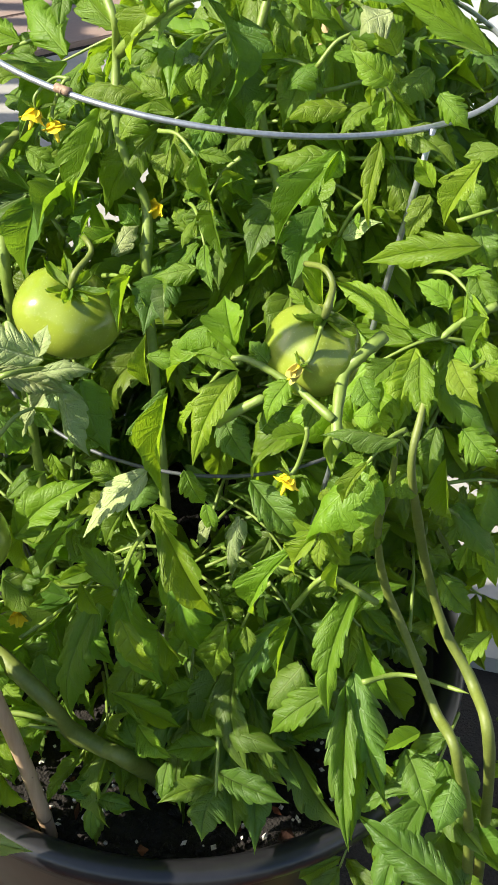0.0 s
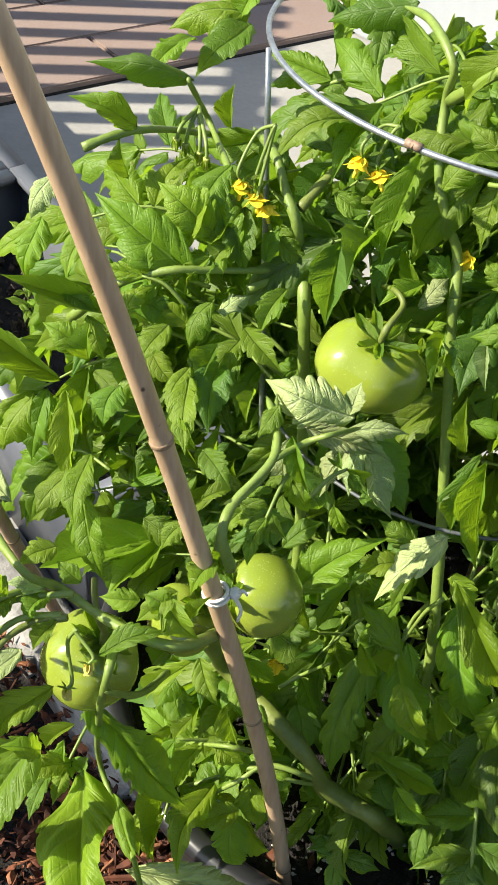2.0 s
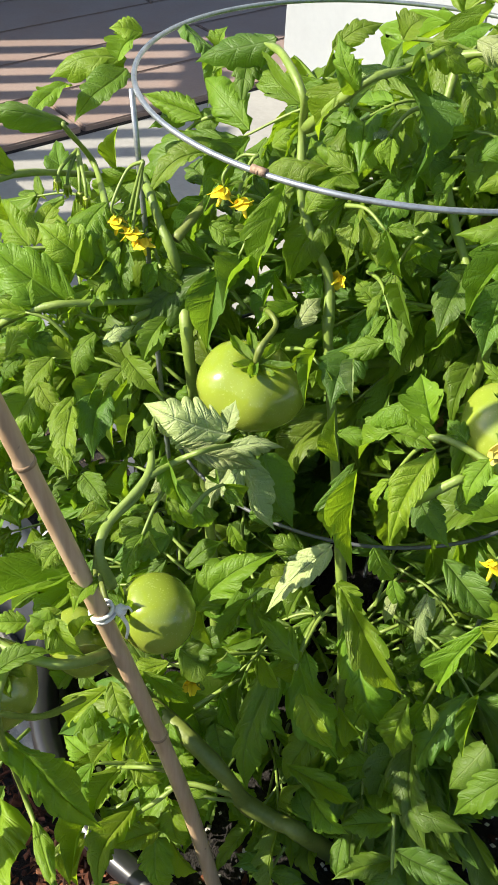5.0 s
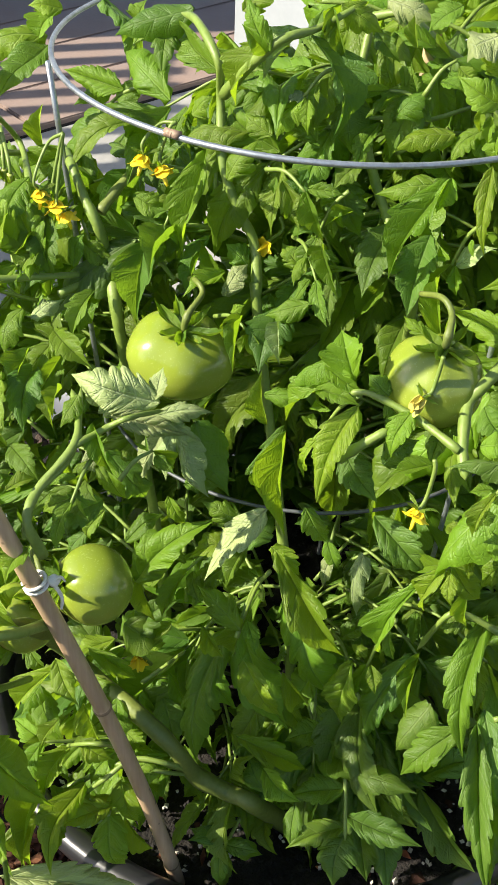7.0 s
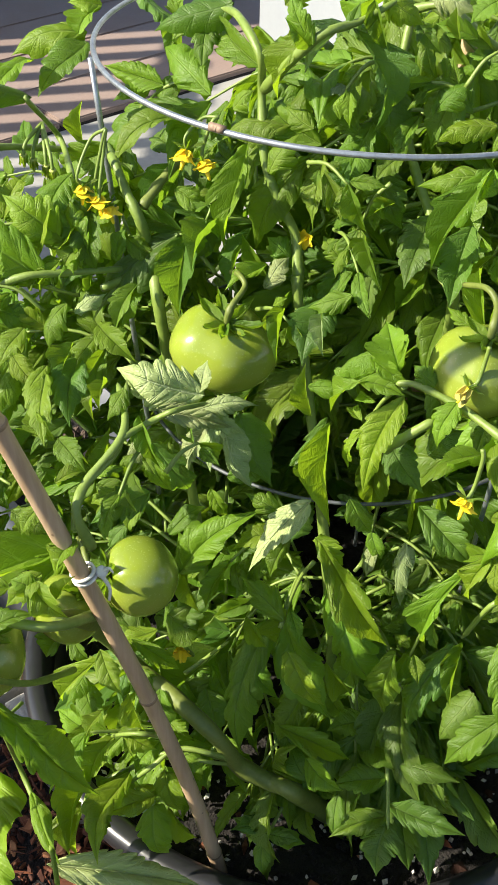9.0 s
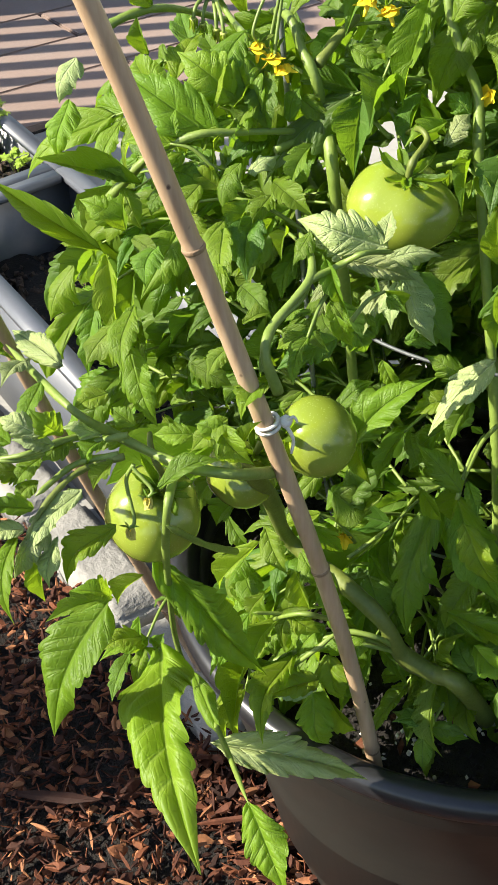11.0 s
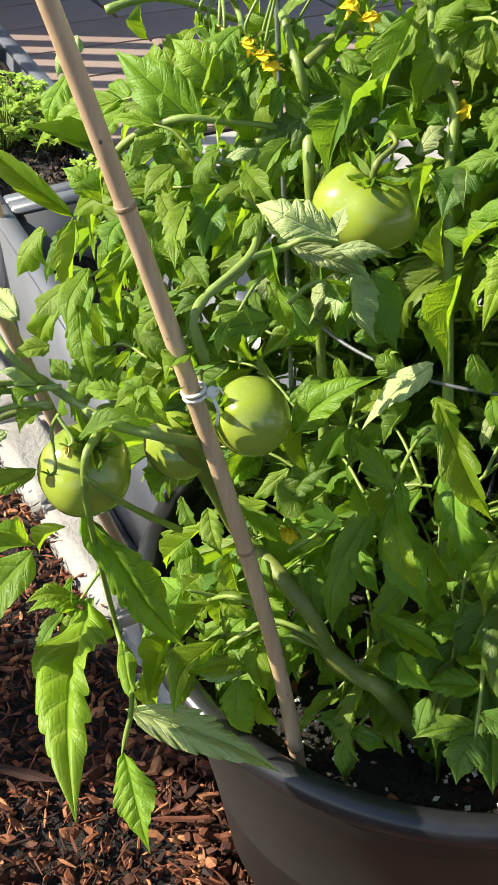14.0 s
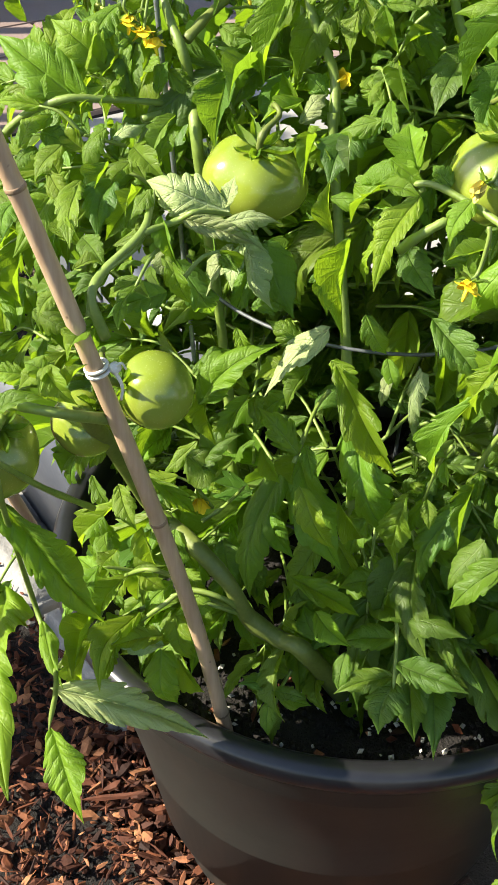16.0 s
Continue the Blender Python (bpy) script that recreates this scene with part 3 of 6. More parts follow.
def flower(at, way, r, seed, wilted=False, hang=None):
    """A nodding tomato flower: bent-back yellow petals round a cone, with thin green sepals."""
    rng = random.Random(seed)
    at, way = Vector(at), Vector(way).normalized()
    ob = thing("tomato_flower", at, "wilting yellow tomato flower" if wilted else "open yellow tomato flower on the plant", "flower", "tomato flowers")
    a = way.orthogonal().normalized()
    b = way.cross(a)
    bm = bmesh.new()
    tube(bm, [Vector(), way * r * 0.35, way * r * 0.75, way * r * 0.95], (r * 0.17, r * 0.06), 8)
    part("cone", bm, M_PETAL, ob)
    for k in range(6):
        t = 2 * math.pi * k / 6 + rng.uniform(-0.2, 0.2)
        d = a * math.cos(t) + b * math.sin(t)
        s = way.cross(d)
        bm = bmesh.new()
        rows = []
        back = rng.uniform(0.15, 0.75)
        for i in range(6):
            u = i / 5
            c = d * r * (0.48 * u + 0.2 * u * u - (0.3 * u if wilted else 0)) + way * r * (0.85 * u - back * u * u + (0.4 * u if wilted else 0))
            w = r * 0.36 * math.sin(math.pi * min(0.98, 0.25 + 0.75 * u)) ** 0.8 + 0.0002
            rows.append((bm.verts.new(c - s * w), bm.verts.new(c - way * w * 0.3), bm.verts.new(c + s * w)))
        for p, q in zip(rows, rows[1:]):
            bm.faces.new((p[0], p[1], q[1], q[0]))
            bm.faces.new((p[1], p[2], q[2], q[1]))
        part("petal", bm, M_WILT if wilted else M_PETAL, ob)
    for k in range(5):
        t = 2 * math.pi * k / 5 + 0.4
        d = a * math.cos(t) + b * math.sin(t)
        blade(ob, at - way * r * 0.05, at + d * r * 0.9 - way * r * rng.uniform(0.1, 0.6), r * 0.16, way, "g", SEPAL, "sepal")
    bm = bmesh.new()
    end = Vector(hang) - at if hang else -way * r * 1.5 + Vector((0, 0, r * 1.1))
    tube(bm, spline([Vector(), -way * r * 0.6 + a * r * rng.uniform(-0.5, 0.5), end * 0.6 - way * r * 0.5 + b * r * rng.uniform(-0.7, 0.7), end], 5), (0.0009, 0.0011), 6)
    part("stalk", bm, M_STEM, ob)
    return ob


# ---- the plants ----
plant_a = thing("tomato_plant", (-0.013, 0.50, 0.325), "bushy green tomato plant in the black pot", "tomato plant", "tomato plants")
plant_b = thing("tomato_plant", (0.07, 0.66, 0.325), "tall leafy tomato plant inside the wire cage", "tomato plant", "tomato plants")
plant_c = thing("tomato_plant", (0.215, 0.52, 0.325), "tomato plant with thick pale stems at the pot's edge", "tomato plant", "tomato plants")
plant_d = thing("tomato_plant", (-0.10, 0.60, 0.325), "sprawling tomato plant tied to the bamboo stake", "tomato plant", "tomato plants")
plant_e = thing("tomato_plant", (-0.08, 0.72, 0.325), "tomato plant with drooping leaves at the pot's back edge", "tomato plant", "tomato plants")
PLANTS = {"a": plant_a, "b": plant_b, "c": plant_c, "d": plant_d, "e": plant_e}


def B(plant, bx, by, bz, tx, ty, tz, width, fx, fy, fz, kind="g", shape=0):
    """One leaflet of a plant, by base, tip, width and the way its upper side faces (millimetres)."""
    return blade(PLANTS[plant], (bx / 1000, by / 1000, bz / 1000), (tx / 1000, ty / 1000, tz / 1000), width / 1000, (fx, fy, fz), kind, shape)


def S(plant, r0, r1, *xyz, dark=False):
    """One stem of a plant, through points given in millimetres."""
    pts = [tuple(c / 1000 for c in xyz[i : i + 3]) for i in range(0, len(xyz), 3)]
    return stem(PLANTS[plant], pts, r0 / 1000, r1 / 1000, M_STEM_DARK if dark else M_STEM)


def L(plant, bx, by, bz, tx, ty, tz, size, fx, fy, fz, kind, pairs, seed):
    """One whole leaf of a plant, by the ends of its stalk (millimetres)."""
    return compound(PLANTS[plant], (bx / 1000, by / 1000, bz / 1000), (tx / 1000, ty / 1000, tz / 1000), random.Random(seed), size / 1000, kind, pairs, (fx, fy, fz))


S("b", 3.6, 2.2, 12, 520, 320, 14, 530, 480, -18, 580, 704, -19, 585, 716, -22, 599, 741, -32, 599, 762, -41, 606, 785, -44, 622, 817, -45, 610, 841, -58, 640, 851, -71, 690, 839)
S("b", 3.4, 1.6, -42, 620, 819, -28, 591, 846, -12, 584, 863, 5, 596, 865, 27, 608, 874)
S("d", 4.2, 2.6, -70, 590, 318, -80, 600, 500, -99, 582, 690, -106, 606, 718, -112, 603, 745, -120, 611, 758, -129, 625, 772, -148, 703, 749)
S("d", 3.4, 2.6, -111, 608, 751, -100, 623, 762, -89, 635, 770, dark=True)
S("d", 3.0, 1.8, -232, 573, 680, -203, 570, 711, -176, 568, 725, -158, 575, 724, -135, 587, 720, -114, 605, 712)
S("d", 2.4, 1.6, -133, 582, 711, -114, 598, 712, -99, 599, 712, -90, 591, 704, -92, 576, 706)
S("a", 6.8, 4.8, 24, 500, 318, -5, 458, 406, -24, 463, 411, -44, 463, 427, -58, 457, 463, -82, 469, 480, -118, 497, 488, -126, 450, 567, -135, 411, 621, dark=True)
S("d", 3.0, 1.7, -117, 417, 662, -123, 417, 684, -120, 431, 692, -105, 452, 704, -106, 474, 707, -113, 498, 705)
S("d", 2.0, 1.2, -105, 452, 704, -90, 467, 705, -79, 468, 711, -64, 490, 700)
S("a", 2.0, 1.3, -44, 464, 428, -60, 450, 455, -82, 450, 458, -97, 442, 450, -116, 438, 430, -120, 422, 434)
S("a", 1.8, 1.2, -91, 453, 466, -108, 448, 474, -134, 468, 442)
S("a", 1.7, 1.2, 42, 473, 509, 48, 476, 460, 52, 452, 435, 53, 428, 414)
S("c", 3.4, 2.6, 101, 463, 758, 90, 453, 752, 83, 448, 744, 80, 429, 734, 81, 415, 725)
S("c", 3.0, 2.2, 25, 440, 714, 34, 438, 724, 47, 440, 733)
S("c", 2.2, 1.6, 78, 425, 734, 60, 442, 738, 39, 453, 743, 28, 457, 741)
S("a", 1.5, 1.0, -21, 463, 559, -15, 478, 576, -9, 474, 599)
S("a", 1.5, 1.0, -81, 494, 478, -67, 499, 489, -52, 489, 517)
S("c", 2.0, 1.4, 124, 434, 602, 101, 436, 615, 89, 432, 618, 79, 442, 580)
S("b", 3.4, 2.4, 70, 640, 320, 75, 650, 560, 67, 560, 728, 57, 586, 752, 42, 612, 783, 32, 625, 826, 36, 640, 858)
S("b", 2.6, 1.8, 36, 640, 858, 53, 631, 863, 70, 608, 856, 84, 599, 849)
B("d", -158, 722, 803, -184, 689, 781, 31, -0.37, -0.65, 0.66, "g", 0)
B("d", -151, 743, 820, -165, 732, 798, 21, -0.39, -0.66, 0.64, "y", 1)
B("d", -150, 742, 821, -170, 737, 824, 18, -0.39, -0.67, 0.64, "y", 0)
B("b", -65, 687, 842, -112, 701, 820, 24, -0.18, -0.79, 0.58, "o", 2)
B("b", -80, 719, 828, -102, 701, 811, 22, -0.42, -0.65, 0.63, "g", 3)
B("b", -122, 735, 829, -103, 702, 793, 25, 0.79, -0.50, 0.36, "o", 3)
B("b", -79, 703, 829, -81, 673, 805, 18, -0.19, -0.78, 0.60, "o", 3)
B("b", -100, 737, 816, -96, 739, 830, 18, -0.42, -0.66, 0.62, "g", 1)
B("d", -118, 718, 783, -144, 725, 765, 15, -0.14, -0.77, 0.63, "o", 2)
B("d", -92, 681, 799, -112, 684, 786, 16, -0.41, -0.64, 0.65, "g", 5)
B("d", -162, 709, 743, -163, 724, 766, 13, -0.38, -0.64, 0.67, "y", 4)
B("b", -80, 642, 790, -130, 623, 769, 31, -0.10, -0.15, 0.98, "g", 7)
B("b", -96, 671, 784, -136, 677, 764, 17, -0.40, -0.63, 0.66, "g", 1)
B("b", -51, 617, 787, -62, 595, 731, 23, -0.43, -0.60, 0.67, "y", 1)
B("b", -28, 613, 801, -66, 619, 789, 19, -0.10, -0.15, 0.98, "g", 2)
B("b", -38, 597, 780, -22, 604, 801, 18, -0.45, -0.61, 0.65, "g", 6)
B("d", -152, 616, 766, -165, 590, 740, 22, -0.36, -0.61, 0.70, "g", 0)
B("d", -66, 637, 730, -85, 623, 705, 23, -0.18, -0.70, 0.69, "o", 0)
B("d", -93, 621, 756, -72, 620, 746, 16, -0.41, -0.61, 0.68, "g", 0)
B("b", -38, 589, 720, -53, 604, 739, 10, -0.43, -0.58, 0.69, "y", 4)
B("b", -38, 578, 718, -25, 590, 732, 16, -0.44, -0.58, 0.69, "p", 6)
B("b", -38, 587, 728, -61, 573, 718, 14, -0.43, -0.58, 0.70, "y", 1)
B("b", -25, 592, 730, -38, 598, 740, 16, -0.44, -0.58, 0.68, "g", 6)
B("b", -64, 644, 801, -73, 633, 781, 16, -0.10, -0.15, 0.98, "g", 3)
B("b", -60, 633, 802, -48, 630, 814, 14, -0.44, -0.63, 0.64, "g", 6)
B("d", -120, 601, 734, -102, 600, 721, 14, -0.39, -0.59, 0.70, "g", 0)
B("d", -126, 594, 723, -120, 602, 741, 14, -0.38, -0.60, 0.70, "g", 5)
B("b", -11, 598, 859, -35, 603, 820, 19, -0.79, -0.50, 0.36, "y", 1)
B("b", -20, 574, 860, -32, 572, 874, 9, -0.46, -0.64, 0.62, "g", 4)
B("b", -18, 581, 858, -30, 591, 881, 14, -0.46, -0.64, 0.61, "g", 3)
B("b", -2, 596, 863, -21, 594, 838, 15, -0.79, -0.50, 0.36, "p", 4)
B("b", 3, 601, 859, 17, 587, 809, 24, 0.74, -0.53, 0.40, "o", 1)
B("b", 13, 604, 873, 22, 596, 848, 11, -0.49, -0.63, 0.60, "g", 4)
B("b", 26, 616, 826, 30, 604, 794, 24, -0.30, -0.73, 0.61, "o", 2)
B("b", 64, 608, 838, 50, 601, 795, 31, -0.33, -0.73, 0.60, "o", 0)
B("b", 38, 619, 857, 50, 607, 846, 12, -0.32, -0.76, 0.57, "o", 1)
B("b", 66, 597, 858, 45, 606, 862, 12, -0.51, -0.62, 0.60, "g", 1)
B("b", 56, 589, 860, 54, 599, 874, 7, -0.51, -0.62, 0.59, "y", 4)
B("c", 94, 582, 870, 80, 580, 857, 22, -0.53, -0.61, 0.59, "p", 6)
B("c", 99, 575, 838, 77, 581, 850, 19, -0.53, -0.60, 0.60, "y", 0)
B("c", 80, 588, 816, 49, 586, 805, 16, -0.51, -0.59, 0.62, "y", 2)
B("c", 73, 568, 797, 41, 573, 787, 18, -0.50, -0.58, 0.64, "g", 2)
B("c", 77, 564, 801, 49, 543, 754, 21, -0.50, -0.57, 0.65, "y", 1)
B("c", 79, 564, 802, 72, 556, 787, 16, -0.51, -0.58, 0.64, "y", 5)
B("c", 97, 556, 812, 97, 538, 772, 12, -0.53, -0.56, 0.63, "y", 0)
B("b", 31, 575, 776, 16, 573, 767, 7, -0.48, -0.58, 0.66, "y", 4)
B("b", 9, 593, 807, -10, 604, 820, 17, -0.47, -0.61, 0.64, "g", 3)
B("b", 3, 597, 830, -13, 598, 825, 11, -0.10, -0.15, 0.98, "p", 6)
B("b", -15, 597, 807, -30, 608, 814, 15, -0.45, -0.62, 0.64, "g", 6)
B("b", 5, 586, 793, -1, 582, 771, 17, -0.27, -0.71, 0.65, "o", 1)
B("b", -8, 574, 792, 7, 574, 766, 15, -0.46, -0.59, 0.66, "g", 1)
B("b", 15, 570, 756, 24, 537, 744, 12, -0.47, -0.57, 0.67, "g", 4)
B("b", 8, 588, 730, -6, 602, 740, 15, -0.46, -0.58, 0.67, "g", 3)
B("b", 9, 537, 740, -14, 541, 729, 15, -0.46, -0.56, 0.69, "g", 6)
B("b", 51, 573, 769, 37, 542, 742, 26, -0.31, -0.67, 0.67, "o", 0)
B("b", 73, 571, 765, 62, 540, 733, 26, -0.34, -0.66, 0.67, "o", 1)
B("b", 23, 606, 785, 38, 593, 751, 24, -0.30, -0.70, 0.65, "o", 3)
B("c", 87, 554, 758, 105, 549, 772, 13, -0.52, -0.55, 0.65, "p", 5)
B("b", 34, 593, 795, 20, 586, 782, 15, -0.48, -0.59, 0.64, "g", 0)
B("b", 97, 590, 819, 80, 582, 802, 18, -0.10, -0.15, 0.98, "g", 3)
B("b", 49, 593, 821, 66, 596, 836, 18, -0.51, -0.60, 0.61, "g", 6)
B("b", 4, 616, 873, 15, 618, 884, 22, -0.49, -0.64, 0.59, "g", 1)
B("b", 18, 606, 874, 40, 609, 860, 18, -0.50, -0.63, 0.60, "g", 6)
B("b", -32, 591, 874, -8, 601, 885, 18, -0.46, -0.65, 0.60, "g", 3)
B("b", 42, 615, 875, 65, 603, 869, 18, -0.51, -0.63, 0.59, "p", 6)
B("b", 78, 604, 877, 62, 601, 864, 17, -0.52, -0.62, 0.59, "g", 0)
B("b", 95, 601, 820, 101, 580, 801, 17, -0.38, -0.71, 0.60, "o", 3)
B("d", -68, 502, 696, -115, 510, 706, 31, -0.6, -0.5, 0.62, "p", 3)
B("d", -70, 503, 697, -66, 512, 712, 14, -0.6, -0.5, 0.62, "p", 0)
B("d", -90, 488, 696, -51, 494, 681, 14, -0.6, -0.5, 0.62, "p", 8)
B("d", -72, 495, 691, -38, 500, 692, 12, -0.6, -0.5, 0.62, "p", 3)
B("d", -64, 497, 687, -45, 495, 676, 10, -0.6, -0.5, 0.62, "p", 0)
B("d", -58, 500, 679, -39, 480, 650, 18, -0.6, -0.5, 0.62, "p", 2)
B("d", -66, 506, 673, -79, 490, 645, 19, -0.6, -0.5, 0.62, "p", 0)
B("d", -61, 503, 675, -63, 488, 654, 14, -0.6, -0.5, 0.62, "p", 5)
B("d", -99, 490, 685, -94, 480, 661, 10, -0.6, -0.5, 0.62, "p", 1)
B("d", -49, 520, 669, -29, 505, 630, 27, -0.21, -0.6, 0.77, "o", 2)
B("d", -97, 466, 707, -86, 451, 687, 10, -0.39, -0.53, 0.76, "g", 4)
B("d", -144, 542, 699, -150, 521, 685, 14, -0.36, -0.56, 0.75, "g", 4)
B("d", -130, 549, 707, -107, 529, 697, 17, -0.38, -0.57, 0.73, "g", 1)
B("d", -141, 539, 690, -141, 498, 674, 25, -0.10, -0.63, 0.77, "o", 7)
B("d", -146, 566, 704, -130, 581, 709, 13, -0.37, -0.58, 0.73, "p", 6)
B("d", -112, 601, 710, -123, 579, 686, 19, -0.38, -0.58, 0.72, "y", 5)
B("d", -106, 478, 716, -114, 466, 704, 13, -0.37, -0.54, 0.75, "g", 6)
B("d", -119, 502, 702, -121, 484, 696, 9, -0.37, -0.55, 0.75, "y", 4)
B("d", -156, 523, 696, -162, 497, 684, 16, -0.35, -0.55, 0.76, "g", 3)
B("d", -139, 464, 692, -123, 448, 684, 16, -0.36, -0.53, 0.77, "g", 0)
B("d", -117, 444, 680, -100, 442, 672, 13, -0.37, -0.51, 0.77, "g", 5)
B("d", -135, 429, 693, -122, 436, 695, 9, -0.35, -0.52, 0.78, "y", 1)
B("d", -95, 494, 667, -76, 506, 626, 20, -0.16, -0.59, 0.79, "o", 3)
B("d", -92, 527, 570, -70, 539, 584, 16, -0.40, -0.50, 0.77, "g", 5)
B("a", -21, 491, 623, -44, 494, 635, 17, -0.43, -0.50, 0.75, "g", 6)
B("a", -8, 484, 639, -40, 465, 602, 23, -0.57, -0.44, 0.69, "p", 0)
B("a", -84, 507, 566, -67, 511, 568, 14, -0.40, -0.49, 0.78, "g", 5)
B("a", -66, 533, 603, -56, 533, 581, 12, -0.41, -0.50, 0.76, "y", 0)
B("a", -62, 533, 576, -71, 509, 565, 11, -0.41, -0.49, 0.77, "y", 5)
B("a", -54, 511, 632, -25, 511, 637, 17, -0.42, -0.51, 0.75, "g", 0)
B("a", -85, 504, 514, -57, 505, 545, 23, -0.18, -0.52, 0.84, "o", 7)
B("a", -46, 551, 541, -64, 506, 544, 21, -0.41, -0.48, 0.77, "g", 6)
B("a", -30, 505, 576, -48, 480, 563, 22, -0.42, -0.48, 0.77, "g", 0)
B("a", 24, 477, 745, 0, 480, 723, 15, -0.10, -0.15, 0.98, "y", 2)
B("a", 27, 470, 733, -1, 476, 708, 16, -0.10, -0.15, 0.98, "y", 1)
B("a", -10, 490, 695, -14, 502, 720, 11, -0.44, -0.54, 0.72, "y", 4)
B("a", -1, 494, 690, -9, 475, 652, 15, -0.45, -0.51, 0.73, "g", 1)
B("a", 0, 481, 696, 2, 444, 658, 13, -0.45, -0.50, 0.74, "y", 4)
B("a", 28, 451, 710, 45, 432, 694, 19, -0.30, -0.58, 0.76, "o", 0)
B("a", 66, 420, 729, 47, 422, 720, 9, -0.49, -0.50, 0.71, "y", 4)
B("a", 46, 442, 676, 74, 427, 651, 21, -0.32, -0.54, 0.78, "o", 7)
B("c", 98, 418, 714, 72, 409, 670, 34, -0.81, -0.35, 0.48, "y", 2)
B("c", 75, 500, 745, 76, 539, 760, 11, -0.51, -0.54, 0.67, "y", 4)
B("c", 69, 489, 752, 55, 502, 757, 9, -0.50, -0.54, 0.68, "y", 6)
B("b", -6, 532, 730, -5, 509, 719, 9, -0.45, -0.55, 0.70, "p", 4)
B("b", -4, 549, 728, -16, 517, 708, 28, -0.25, -0.65, 0.72, "o", 0)
B("b", -26, 548, 723, -30, 518, 707, 10, -0.44, -0.56, 0.71, "g", 4)
B("a", 13, 469, 733, 34, 456, 734, 12, -0.47, -0.53, 0.71, "g", 1)
B("a", -12, 486, 716, 8, 485, 718, 12, -0.45, -0.53, 0.71, "y", 6)
B("a", 17, 469, 747, 36, 456, 740, 10, -0.47, -0.53, 0.70, "y", 1)
B("a", 46, 452, 744, 36, 459, 751, 13, -0.49, -0.53, 0.70, "g", 6)
B("a", 12, 458, 665, 25, 458, 643, 16, -0.46, -0.49, 0.74, "g", 0)
B("a", 26, 467, 634, 33, 464, 616, 12, -0.46, -0.48, 0.75, "g", 5)
B("a", -4, 464, 631, 12, 462, 613, 15, -0.45, -0.48, 0.76, "y", 6)
B("a", -17, 492, 608, -28, 477, 586, 16, -0.43, -0.48, 0.76, "g", 1)
B("a", 30, 468, 625, 25, 461, 606, 10, -0.46, -0.47, 0.75, "p", 5)
B("a", 48, 450, 704, 64, 455, 716, 18, -0.33, -0.58, 0.74, "o", 3)
B("a", 79, 463, 731, 68, 439, 711, 20, -0.35, -0.59, 0.73, "o", 7)
B("c", 90, 443, 746, 100, 430, 737, 16, -0.52, -0.50, 0.69, "g", 0)
B("c", 88, 428, 735, 100, 424, 736, 14, -0.52, -0.50, 0.69, "y", 5)
B("c", 84, 421, 666, 102, 423, 641, 19, -0.51, -0.46, 0.73, "y", 0)
B("c", 87, 414, 710, 104, 410, 686, 19, -0.52, -0.47, 0.72, "g", 6)
B("a", -130, 470, 441, -151, 503, 457, 19, -0.36, -0.44, 0.82, "y", 1)
B("a", -142, 481, 427, -170, 502, 426, 18, -0.36, -0.43, 0.83, "y", 0)
B("a", -140, 443, 438, -144, 393, 426, 16, -0.36, -0.40, 0.84, "g", 4)
B("a", -97, 440, 416, -132, 425, 426, 19, -0.37, -0.40, 0.84, "p", 0)
B("a", -94, 472, 488, -88, 459, 464, 18, -0.39, -0.43, 0.81, "g", 5)
B("a", -62, 498, 529, -85, 504, 499, 16, -0.40, -0.46, 0.79, "g", 5)
B("a", -113, 491, 512, -84, 491, 486, 14, -0.39, -0.45, 0.80, "g", 1)
B("a", -29, 490, 535, -42, 450, 458, 33, -0.42, -0.44, 0.80, "g", 3)
B("a", -20, 465, 565, -45, 477, 586, 20, -0.42, -0.47, 0.78, "y", 6)
B("a", -41, 470, 560, -28, 462, 543, 10, -0.42, -0.46, 0.78, "y", 4)
B("a", -19, 490, 539, 14, 467, 473, 33, -0.44, -0.44, 0.78, "g", 0)
B("a", -25, 445, 374, -47, 456, 378, 15, -0.21, -0.40, 0.89, "o", 1)
B("a", -24, 441, 385, -1, 436, 386, 13, -0.23, -0.39, 0.89, "o", 3)
B("a", -26, 446, 368, -25, 431, 350, 15, -0.42, -0.38, 0.83, "g", 5)
B("a", -110, 491, 484, -90, 472, 471, 19, -0.38, -0.44, 0.81, "g", 0)
B("a", -67, 494, 462, -58, 470, 442, 24, -0.19, -0.46, 0.87, "o", 0)
B("a", -131, 480, 512, -116, 462, 492, 17, -0.37, -0.45, 0.81, "g", 0)
B("a", -137, 445, 571, -155, 442, 548, 17, -0.35, -0.46, 0.81, "g", 1)
B("a", 0, 460, 629, 38, 435, 578, 22, -0.46, -0.46, 0.76, "y", 1)
B("a", 11, 491, 580, 41, 471, 503, 38, -0.46, -0.45, 0.77, "g", 3)
B("a", 44, 457, 635, 44, 452, 593, 14, -0.47, -0.46, 0.75, "p", 6)
B("a", 49, 463, 584, 65, 450, 584, 11, -0.48, -0.45, 0.75, "g", 6)
B("a", 75, 441, 633, 59, 439, 578, 17, -0.49, -0.45, 0.75, "y", 1)
B("a", 82, 448, 570, 76, 428, 538, 11, -0.49, -0.43, 0.76, "g", 4)
B("a", 82, 471, 542, 62, 462, 475, 24, -0.31, -0.46, 0.83, "o", 3)
B("c", 114, 445, 603, 104, 398, 544, 21, -0.51, -0.42, 0.75, "g", 7)
B("a", 106, 421, 540, 77, 416, 502, 23, -0.34, -0.43, 0.84, "g", 0)
B("c", 102, 438, 613, 85, 437, 602, 13, -0.50, -0.44, 0.74, "g", 6)
B("a", 38, 478, 461, 12, 473, 454, 21, -0.45, -0.42, 0.79, "y", 0)
